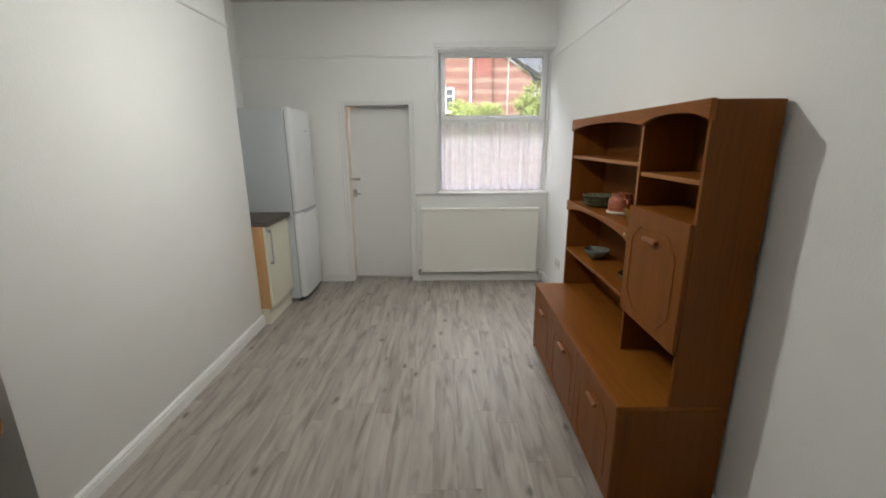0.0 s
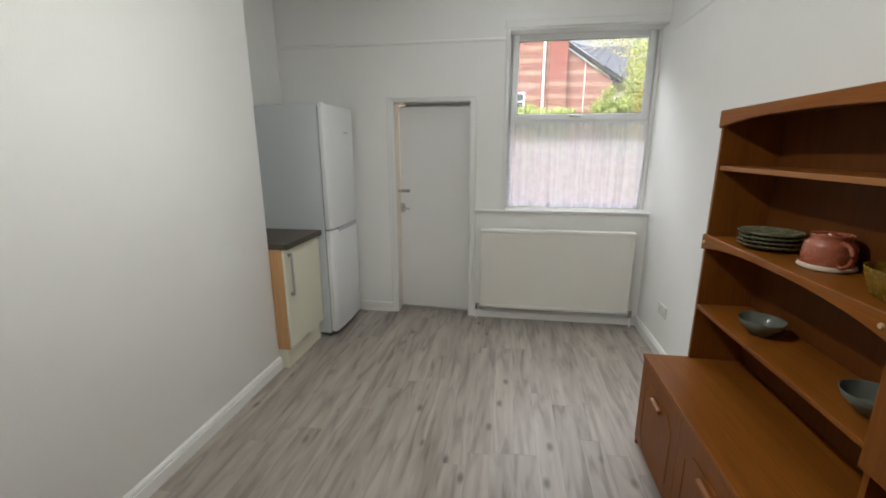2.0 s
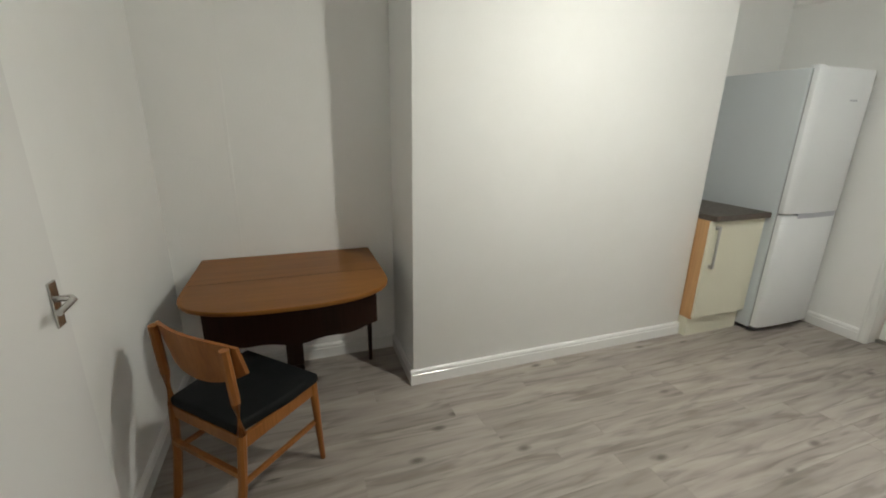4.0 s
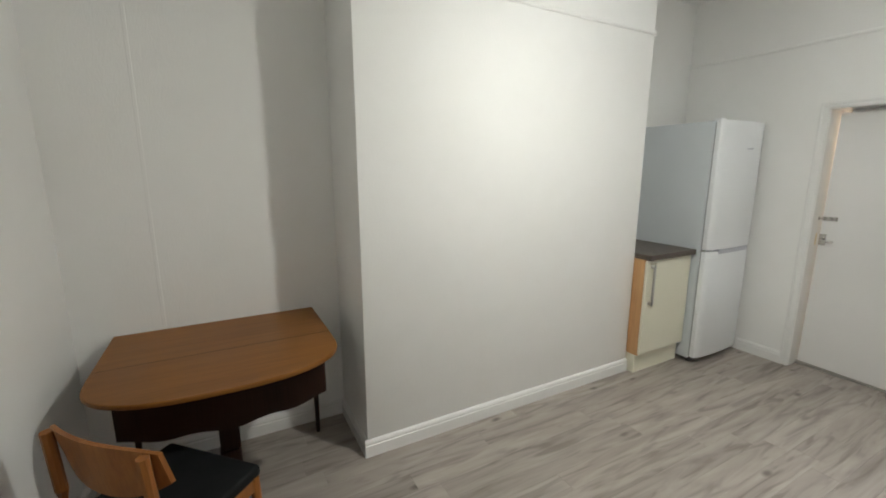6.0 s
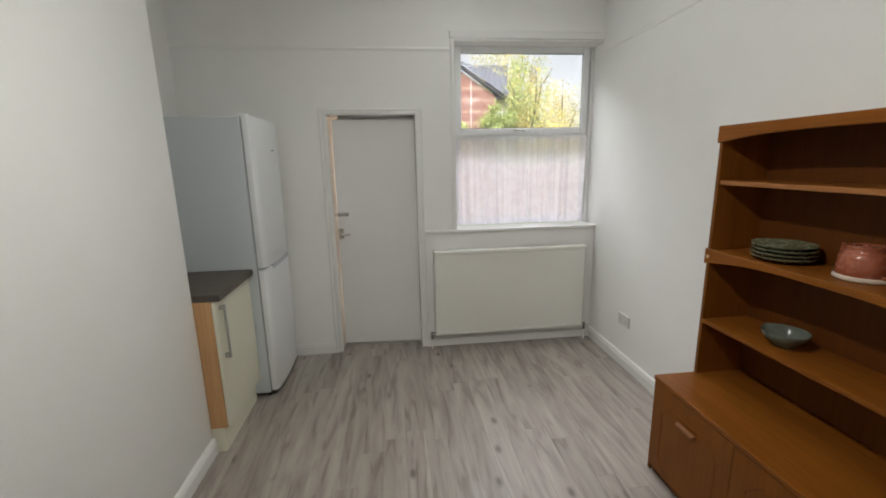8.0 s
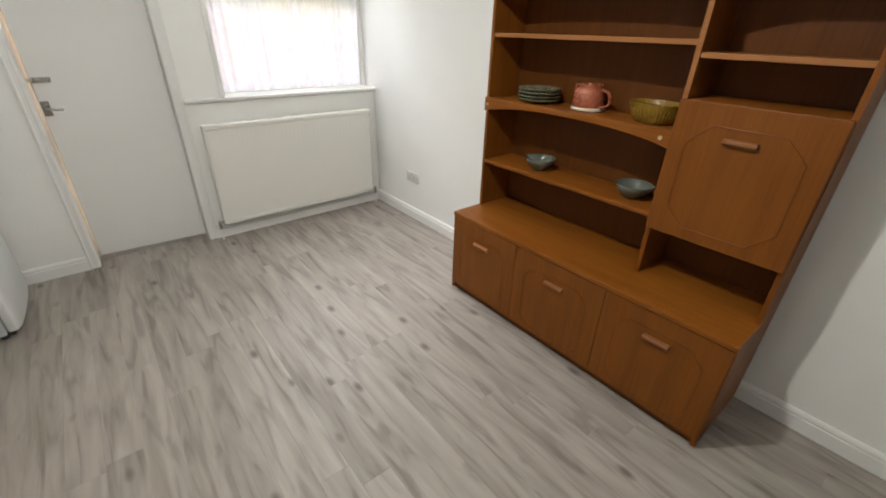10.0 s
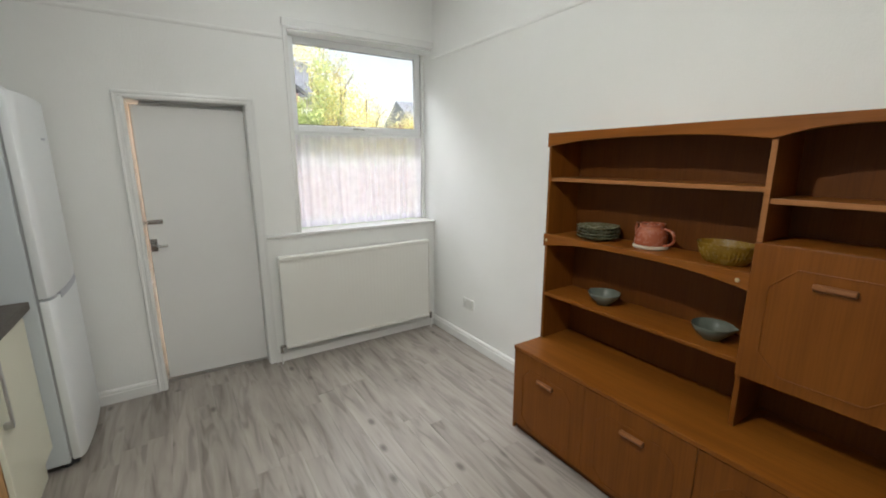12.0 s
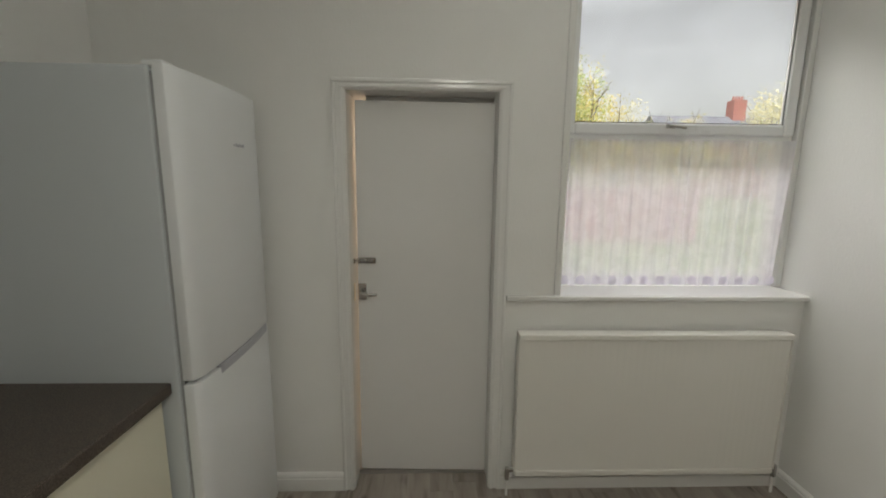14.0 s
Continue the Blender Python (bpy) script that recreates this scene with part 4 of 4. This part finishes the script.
def fluted_dish(c, n=84):
    """A ribbed oval dish, open on top."""
    bm = bmesh.new()
    prof = [(0.0, 0.0, 0), (0.055, 0.0, 0), (0.062, 0.006, 1), (0.074, 0.035, 1), (0.083, 0.068, 1), (0.088, 0.082, 0), (0.084, 0.084, 0), (0.078, 0.066, 0), (0.062, 0.02, 0), (0.0, 0.012, 0)]
    rings = []
    for r, z, f in prof:
        if r == 0:
            rings.append([bm.verts.new((c[0], c[1], c[2] + z))])
            continue
        rings.append([bm.verts.new((c[0] + 0.95 * (r + f * 0.002 * (-1) ** k) * math.cos(2 * math.pi * k / n), c[1] + 1.3 * (r + f * 0.002 * (-1) ** k) * math.sin(2 * math.pi * k / n), c[2] + z)) for k in range(n)])
    for a, b in zip(rings, rings[1:]):
        for k in range(n):
            u = list(dict.fromkeys([a[k % len(a)], a[(k + 1) % len(a)], b[(k + 1) % len(b)], b[k % len(b)]]))
            if len(u) > 2:
                bm.faces.new(u)
    bmesh.ops.recalc_face_normals(bm, faces=bm.faces)
    return bm


tagged(part("serving_dish", fluted_dish((1.1, 2.0, Z2)), OLIVE_G, smooth=True), "olive-yellow ribbed oval serving dish", "dish")

def lipped_bowl():
    """A bowl whose rim is drawn out into one small lug."""
    bm = lathe([(0.0, 0.0), (0.036, 0.0), (0.038, 0.006), (0.06, 0.022), (0.077, 0.045), (0.082, 0.06), (0.0815, 0.064), (0.078, 0.062), (0.07, 0.042), (0.05, 0.02), (0.0, 0.012)], (0, 0, 0), 48)
    for v in bm.verts:
        if v.co.z > 0.03:
            turn = abs(math.atan2(v.co.x, v.co.y))
            v.co.y += 0.012 * max(0, 1 - turn / 0.42) ** 1.5 * (v.co.z - 0.03) / 0.034
    return bm


bowl = tagged(part("bowl", lipped_bowl(), BLUE_G, smooth=True), "blue-grey glazed bowl with a small lug", "bowl", "pair of bowls")
bowl.location = (1.09, 2.545, Z3)
copy_thing(bowl, pose(1.1, 2.01, Z3, 0, 0, 195))


# ---- table and chair in the alcove ----
def build_table():
    t = thing("side_table", -1.7, 0.6, 0, "brown round-fronted wooden table on a dark frame", "table")
    yc, hw = 0.6, 0.48
    out = [(-2.046, yc - hw + 0.004), (-2.046, yc + hw - 0.004)]
    n = 40
    out += [(-1.62, yc + hw)]
    for k in range(n + 1):
        a = math.pi / 2 - math.pi * k / n
        ca, sa = math.cos(a), math.sin(a)
        out.append((-1.52 + 0.298 * abs(ca) ** 0.8, yc + hw * math.copysign(abs(sa) ** 0.8, sa)))
    out += [(-1.62, yc - hw)]
    part("leaf_hinge", box(-1.625, -1.62, yc - 0.3, yc + 0.3, 0.7185, 0.7215), BRASS, t)
    part("tabletop", prism(out, "z", 0.722, 0.742, 0.005), TABLE_T, t, "worn brown veneered top")
    part("leaf_joint", box(-1.6215, -1.6185, yc - hw + 0.006, yc + hw - 0.006, 0.7405, 0.7424), TABLE_D, t)
    # deep front frieze with a scalloped foot
    pts = [(yc - 0.4, 0.722), (yc - 0.4, 0.492)]
    for k in range(1, 30):
        q = k / 30
        pts.append((yc - 0.4 + 0.82 * q, 0.492 - 0.055 * math.sin(math.pi * q) + 0.008 * math.cos(6 * math.pi * q) - 0.008))
    pts += [(yc + 0.42, 0.492), (yc + 0.42, 0.722)]
    part("front_apron", prism(pts, "x", -1.5, -1.48, 0.002), TABLE_D, t)
    part("back_apron", box(-2.03, -2.01, yc - 0.42, yc + 0.42, 0.6, 0.722, 0.002), TABLE_D, t)
    for y in (yc - 0.4, yc + 0.4):
        part("side_apron", box(-2.01, -1.5, y, y + 0.02, 0.61, 0.722, 0.002), TABLE_D, t)
    for x, y in ((-1.95, yc - 0.425), (-1.915, yc + 0.445)):
        part("leg", cyl((x, y, 0.0), (x, y, 0.722), 0.012, 0.021, 8, 0.002), TABLE_D, t)
    bm = box(-1.86, -1.79, yc - 0.065, yc + 0.03, 0.12, 0.722, 0.006)
    g = part("gate_leg", bm, TABLE_D, t)
    part("gate_foot", box(-1.875, -1.775, yc - 0.07, yc + 0.03, 0.0, 0.12, 0.012), TABLE_D, g)


build_table()


def build_chair():
    """Faces +y in its own axes: seat centre at 0, 0."""
    m = pose(-1.145, 0.395, 0, 0, 0, 44.5)
    c = thing("dining_chair", 0, 0, 0, "orange-brown teak dining chair with a black vinyl seat", "chair")
    w, d = 0.2, 0.18
    for s in (-1, 1):
        part("back_leg", tube([(s * w * 0.94, -d - 0.055, 0.0), (s * w * 0.96, -d - 0.02, 0.2), (s * w, -d, 0.42), (s * w, -d - 0.004, 0.56), (s * w * 0.98, -d - 0.016, 0.772)], 0.0175, 8), CHAIR_W, c, smooth=True)
        part("front_leg", cyl((s * w * 1.03, d + 0.02, 0.0), (s * w, d, 0.415), 0.012, 0.019, 12, 0.002), CHAIR_W, c, smooth=True)
        part("side_rail", box(s * w - 0.01, s * w + 0.01, -d, d, 0.36, 0.415, 0.003), CHAIR_W, c)
        part("stretcher", box(s * w * 0.98 - 0.008, s * w * 0.98 + 0.008, -d - 0.02, d, 0.2, 0.222, 0.003), CHAIR_W, c)
    part("front_rail", box(-w, w, d - 0.01, d + 0.01, 0.36, 0.415, 0.003), CHAIR_W, c)
    part("back_rail", box(-w, w, -d - 0.01, -d + 0.01, 0.36, 0.415, 0.003), CHAIR_W, c)
    part("cross_rail", box(-w * 0.98, w * 0.98, -d - 0.032, -d - 0.012, 0.24, 0.265, 0.003), CHAIR_W, c)
    # padded seat, wider at the front
    bm = prism([(-0.19, -0.195), (0.19, -0.195), (0.222, 0.03), (0.222, 0.2), (-0.222, 0.2), (-0.222, 0.03)], "z", 0.416, 0.462, 0.016, 4)
    part("seat", bm, VINYL, c, "black vinyl padded seat", True)
    # bent backrest
    bm = bmesh.new()
    n, rows = 16, []
    for k in range(n + 1):
        u = 2 * k / n - 1
        y = -d - 0.05 + 0.045 * u * u + 0.012
        top = 0.79 - 0.02 * abs(u) ** 3
        bot = 0.60 + 0.055 * abs(u) ** 2.5
        rows.append([bm.verts.new((u * 0.222, y + dy, z)) for z, dy in ((bot, 0.012), (top, -0.016), (top, -0.03), (bot, -0.002))])
    for a, b in zip(rows, rows[1:]):
        for i in range(4):
            bm.faces.new((a[i], a[(i + 1) % 4], b[(i + 1) % 4], b[i]))
    bm.faces.new(rows[0])
    bm.faces.new(rows[-1][::-1])
    bmesh.ops.recalc_face_normals(bm, faces=bm.faces)
    bmesh.ops.translate(bm, verts=bm.verts, vec=(0, 0.03, 0))
    part("backrest", bm, CHAIR_W, c, "curved teak backrest", True)
    c.matrix_basis = m


build_chair()


# ---- pendant lamp in the middle of the ceiling ----
def build_pendant():
    x, y, z = -0.35, 2.13, 2.45
    p = thing("pendant_lamp", x, y, ZC, "bare lit bulb hanging on a short white cord", "lamp")
    part("ceiling_rose", lathe([(0.0, 0.0), (0.05, 0.0), (0.048, -0.012), (0.03, -0.026), (0.008, -0.03), (0.0, -0.03)], (x, y, ZC), 24), SOCKW, p, smooth=True)
    part("cord", cyl((x, y, ZC - 0.03), (x, y, z + 0.1), 0.0035, n=8), SOCKW, p)
    part("lampholder", lathe([(0.0, 0.1), (0.012, 0.1), (0.019, 0.08), (0.019, 0.05), (0.0, 0.05)], (x, y, z), 20), SOCKW, p, smooth=True)
    bulb = part("bulb", lathe([(0.0, 0.05), (0.014, 0.05), (0.016, 0.036), (0.028, 0.016), (0.038, 0.0), (0.0, 0.0)], (x, y, z), 24), SOCKW, p, "lit bulb with a white plastic collar", True)
    part("dome", lathe([(0.038, -0.0005), (0.036, -0.007), (0.03, -0.0135), (0.021, -0.0175), (0.01, -0.0195), (0.0, -0.02)], (x, y, z), 24), BULB, bulb, "lit warm-white dome", True)


build_pendant()

# ---- the hall door, folded back against the wall ----
def build_hall_door():
    d = thing("door_2", HX0 - 0.37, YB + 0.05, 0, "flat white door folded open against the wall", "door", kind="structure")
    part("leaf", box(HX0 - 0.7, HX0 - 0.01, YB + 0.02, YB + 0.055, 0.008, 1.985, 0.003), DOORW, d)
    fr = bmesh.new()
    for b in ((HX0, HX0 + 0.02, YB - 0.12, YB, 0, 2.03), (HX1 - 0.02, HX1, YB - 0.12, YB, 0, 2.03), (HX0 + 0.02, HX1 - 0.02, YB - 0.12, YB, 2.01, 2.03)):
        box(*b, into=fr)
    for x0, x1, z0, z1 in ((HX0 - 0.06, HX0 + 0.006, 0, 2.09), (HX1 - 0.006, HX1 + 0.06, 0, 2.09), (HX0, HX1, 2.024, 2.09)):
        box(x0, x1, YB + 0.001, YB + 0.016, z0, z1, 0.003, into=fr)
    part("door_frame", fr, GLOSS, d)
    h = part("lever_handle", box(HX0 - 0.665, HX0 - 0.625, YB + 0.055, YB + 0.062, 0.96, 1.09, 0.003), CHROME, d, "dull chrome lever handle")
    part("lever", tube([(HX0 - 0.645, YB + 0.06, 1.04), (HX0 - 0.645, YB + 0.095, 1.04), (HX0 - 0.63, YB + 0.105, 1.04), (HX0 - 0.55, YB + 0.105, 1.035)], 0.009), CHROME, h, smooth=True)


build_hall_door()


# ---- outside ----
GZ = -0.25


def build_outrigger():
    """The back kitchen behind the door: its pale side wall is seen from the window."""
    w = bmesh.new()
    for b in ((-0.32, -0.1, OUT, 8.7, GZ, 3.6), (-2.3, -0.32, 8.48, 8.7, GZ, 3.6), (-2.3, -2.1, OUT, 8.48, GZ, 3.6), (-2.3, -0.1, OUT, 8.7, 3.6, 3.75), (-2.1, -0.32, OUT, 8.48, GZ, 0.0)):
        box(*b, into=w)
    setting("wall_outrigger", w, RENDERW, "pale rendered side wall of the back kitchen", "wall")
    p = thing("drainpipe", -0.04, 8.3, GZ, "black cast iron drainpipe with a hopper", "drainpipe")
    part("pipe", cyl((-0.04, 8.3, GZ), (-0.04, 8.3, 4.3), 0.055, n=14), BLACKP, p, smooth=True)
    part("hopper", cyl((-0.02, 8.3, 3.05), (-0.02, 8.3, 3.3), 0.07, 0.13, 10), BLACKP, p)
    for z in (0.8, 2.2, 3.8):
        part("clip", cyl((-0.04, 8.3, z), (-0.04, 8.3, z + 0.06), 0.066, n=14), BLACKP, p)


build_outrigger()
ground = bmesh.new()
bmesh.ops.create_grid(ground, x_segments=24, y_segments=24, size=600, matrix=Matrix.Translation((0, 604.9, GZ)))
setting("ground", ground, GRASS, "rough green lawn reaching far away", "ground")
wl_ = bmesh.new()
box(-6, 7.5, 14.9, 15.1, GZ, 1.35, into=wl_)
box(-6, 7.5, 14.86, 15.14, 1.35, 1.42, into=wl_)
tagged(part("garden_wall", wl_, BRICK_R), "red brick garden wall with a coping", "garden wall")


def sash_window(parent, xc, zc, w, h, y):
    f = part("window", frame_ring(xc - w / 2, xc + w / 2, zc - h / 2, zc + h / 2, y - 0.06, y + 0.02, 0.07, 0.0), WHITEP, parent)
    part("pane", box(xc - w / 2 + 0.07, xc + w / 2 - 0.07, y - 0.03, y - 0.02, zc - h / 2 + 0.07, zc + h / 2 - 0.07), DARKGLASS, f)
    part("mullion", box(xc - 0.035, xc + 0.035, y - 0.055, y - 0.031, zc - h / 2 + 0.07, zc + h / 2 - 0.07), WHITEP, f)
    part("transom", box(xc - w / 2 + 0.07, xc + w / 2 - 0.07, y - 0.05, y - 0.031, zc + h * 0.12, zc + h * 0.12 + 0.05), WHITEP, f)
    part("sill", box(xc - w / 2 - 0.08, xc + w / 2 + 0.08, y - 0.12, y, zc - h / 2 - 0.09, zc - h / 2), WHITEP, f)


def build_house():
    h = thing("brick_house", 0, 24, GZ, "banded red brick house with a slate roof and white windows", "house")
    y = 22.0
    # gable end towards the garden, its verge falling to the eaves
    part("gable_wall", prism([(-5.0, GZ), (4.62, GZ), (4.62, 4.62), (2.4, 6.15), (1.0, 8.6), (-5.0, 8.6)], "y", y, y + 7), BRICK, h)
    part("chimney_breast", box(1.74, 2.52, y - 0.35, y - 0.002, GZ, 4.7), BRICK, h)
    part("chimney_stack", box(1.74, 2.52, y - 0.35, y - 0.002, 4.7, 9.4), BRICK_R, h, "plain red brick stack")
    part("verge", prism([(4.98, 4.5), (4.98, 4.66), (2.52, 6.32), (2.52, 6.14)], "y", y - 0.18, y - 0.003), BLACKP, h)
    part("roof", prism([(y + 0.02, 4.66), (y + 3.2, 6.28), (y + 3.2, 6.16), (y + 0.02, 4.54)], "x", 4.63, 5.4), SLATE, h)
    rf = bmesh.new()
    a, b = Vector((2.52, y - 0.15, 6.35)), Vector((5.05, y - 0.15, 4.66))
    for s in range(9):
        f0, f1 = s / 9, (s + 1) / 9
        p0, p1 = a.lerp(b, f0), a.lerp(b, f1)
        vs = [rf.verts.new((p0.x, p0.y, p0.z)), rf.verts.new((p1.x, p1.y, p1.z + 0.03)), rf.verts.new((p1.x + 1.2, p1.y + 4, 6.93)), rf.verts.new((p0.x + 1.2, p0.y + 4, 6.9))]
        rf.faces.new(vs)
    part("roof_slope", rf, SLATE, h)
    part("rear_wing", box(4.7, 5.3, y + 0.4, y + 7, GZ, 4.5), RENDERW, h, "pale cream side wing")
    part("gutter", box(4.6, 5.45, y - 0.1, y + 0.05, 4.5, 4.6), BLACKP, h)
    for xc, zc, w, hh in ((0.25, 3.62, 0.85, 1.15), (-1.35, 3.62, 0.7, 1.15)):
        sash_window(h, xc, zc, w, hh, y)
    sash_window(h, 5.02, 3.6, 0.45, 0.8, y + 0.4)
    part("drainpipe", cyl((1.5, y - 0.07, GZ), (1.5, y - 0.07, 7.5), 0.055, n=10), WHITEP, h, "white plastic drainpipe", True)
    part("drainpipe", cyl((-0.75, y - 0.07, GZ), (-0.75, y - 0.07, 8.0), 0.055, n=10), BLACKP, h, "dark drainpipe", True)
    part("cable", cyl((3.35, y - 0.1, 2.0), (3.35, y - 0.1, 5.6), 0.013, n=8), WHITEP, h)


build_house()


def foliage(name, centre, radii, count, size, material, seed, parent=None, clumps=26):
    """Leaves in uneven clumps: small bent quads."""
    rng = np.random.default_rng(seed)
    cs = rng.normal(size=(clumps, 3))
    cs /= np.linalg.norm(cs, axis=1)[:, None]
    cs *= rng.uniform(0.25, 1.0, (clumps, 1)) * np.array(radii)
    which = rng.integers(0, clumps, count)
    pos = cs[which] + rng.normal(size=(count, 3)) * np.array(radii) * 0.17 + np.array(centre)
    a = rng.normal(size=(count, 3))
    a /= np.linalg.norm(a, axis=1)[:, None]
    b = np.cross(a, rng.normal(size=(count, 3)))
    b /= np.linalg.norm(b, axis=1)[:, None]
    s = size * rng.uniform(0.6, 1.4, (count, 1))
    base = -np.array(origin(parent)) if parent else 0
    v = np.stack([pos - a * s, pos + b * s * 0.5, pos + a * s, pos - b * s * 0.5], 1).reshape(-1, 3) + base
    me = bpy.data.meshes.new(name)
    me.from_pydata(v.tolist(), [], [(4 * i, 4 * i + 1, 4 * i + 2, 4 * i + 3) for i in range(count)])
    me.materials.append(material)
    ob = new(name, me)
    ob.parent = parent
    ob["kind"] = "stuff"
    return ob


def build_tree(x, y, h, r, mats, seed, count, label, size=0.13):
    t = thing("tree", x, y, GZ, label, "tree", "garden trees")
    rng = random.Random(seed)
    trunk = tube([(x, y, GZ), (x + 0.1, y, GZ + h * 0.25), (x - 0.05, y + 0.1, GZ + h * 0.5)], 0.1, 10)
    for k in range(9):
        a = k * 2.4 + rng.random()
        z0 = GZ + h * (0.25 + 0.03 * k)
        e = (x + r * 0.75 * math.cos(a), y + r * 0.75 * math.sin(a), z0 + h * (0.28 + 0.22 * rng.random()))
        mid = ((x + e[0]) / 2 + 0.2, (y + e[1]) / 2, z0 + (e[2] - z0) * 0.6)
        join(trunk, tube([(x, y, z0), mid, e], 0.028, 6))
        for j in range(3):
            f = tuple(e[i] + rng.uniform(-0.7, 0.7) for i in range(2)) + (e[2] + rng.uniform(0.3, 1.0),)
            join(trunk, tube([mid, e, f], 0.011, 5))
    part("trunk", trunk, BARK, t)
    for k, m in enumerate(mats):
        foliage("crown", (x, y, GZ + h * 0.62), (r, r, h * 0.42), count // len(mats), size, m, seed + k, t)


build_tree(6.1, 25.6, 8.4, 2.4, (LEAF_B, LEAF_Y, LEAF_G), 5, 10500, "tall thin-leaved spring tree behind the garden wall", 0.062)
build_tree(8.6, 24.5, 5.6, 1.9, (LEAF_Y, LEAF_Y, LEAF_B), 9, 8000, "yellow-green rounded tree behind the garden wall", 0.06)
build_tree(12.8, 25.5, 5.2, 1.6, (LEAF_Y, LEAF_B), 14, 5000, "low yellow-leaved tree in a far garden", 0.06)
build_tree(5.75, 21.0, 6.4, 1.0, (LEAF_Y, LEAF_G), 31, 6000, "yellow-green tree beside the brick house", 0.06)
build_tree(33.0, 44.0, 11.0, 3.2, (LEAF_B,), 47, 3800, "bare-looking budding tree before the far terrace", 0.11)


def build_bush(x, y, z, rx, rz, m, seed, n):
    b = thing("bush", x, y, GZ, "leafy green bush in front of the brick house", "bush", "garden bushes")
    part("stems", join(tube([(x, y, GZ), (x + 0.1, y, z * 0.6), (x - 0.1, y, z)], 0.05, 6), tube([(x, y, GZ), (x - 0.4, y, z * 0.6), (x - 0.6, y, z)], 0.035, 6)), BARK, b)
    foliage("leaves", (x, y, z), (rx, 0.8, rz), n * 2, 0.065, m, seed, b, 26)


build_bush(1.3, 19.0, 2.7, 1.3, 0.75, LEAF_G, 21, 2600)
build_bush(4.4, 20.5, 3.1, 0.9, 0.9, LEAF_G, 22, 2000)
build_bush(-2.5, 18.5, 2.2, 1.6, 0.9, LEAF_G, 23, 2200)
build_bush(8.0, 18.5, 2.3, 3.2, 0.9, LEAF_Y, 24, 4200)


def build_far_house():
    h = thing("terraced_house", 39, 56, GZ, "far red brick terrace with a chimney stack", "house")
    part("walls", box(27, 52, 52, 60, GZ, 6.6), BRICK_R, h)
    part("roof", prism([(51.6, 6.5), (60.4, 6.5), (56, 9.7)], "x", 26.8, 52.2), SLATE, h)
    part("chimney", box(37.0, 38.6, 55.2, 56.6, 7.5, 11.6), BRICK_R, h)
    for k in range(4):
        part("chimney_pot", cyl((37.25 + 0.37 * k, 55.9, 11.6), (37.25 + 0.37 * k, 55.9, 12.15), 0.14, 0.11, 10), BRICK_R, h)
    for x in (30, 34.5, 39, 44):
        sash_window(h, x, 4.2, 1.3, 1.6, 52)


build_far_house()


# ---- plank floor, laid last ----
floor = setting("floor", box(XL, XR, YB - 0.12, OUT, -0.06, -0.003), JOINT, "grey oak-effect plank floor", "floor")


def plank_mesh(w, l):
    bm = box(-w / 2, w / 2, -l / 2, l / 2, -0.005, 0.0)
    top = [e for e in bm.edges if all(v.co.z > -0.001 for v in e.verts)]
    bmesh.ops.bevel(bm, geom=top, offset=0.0006, segments=1, affect="EDGES")
    me = bpy.data.meshes.new("plank")
    bm.to_mesh(me)
    bm.free()
    me.materials.append(PLANK)
    return me


def lay_planks():
    rng = random.Random(4)
    pw, pl = 0.121, 1.21
    cache = {}
    x = XL
    while x < XR - 0.01:
        w = min(pw, XR - x)
        y = YB - 0.12 - rng.uniform(0.0, pl * 0.8)
        while y < OUT:
            a, b = max(y, YB - 0.12), min(y + pl, 4.72)
            if b - a > 0.03:
                key = (round(w, 3), round(b - a, 2))
                if key not in cache:
                    cache[key] = plank_mesh(w - 0.0004, b - a - 0.0004)
                ob = new("plank", cache[key])
                ob.location = (x + w / 2, (a + b) / 2, 0)
                ob.parent = floor
            y += pl
        x += pw


lay_planks()
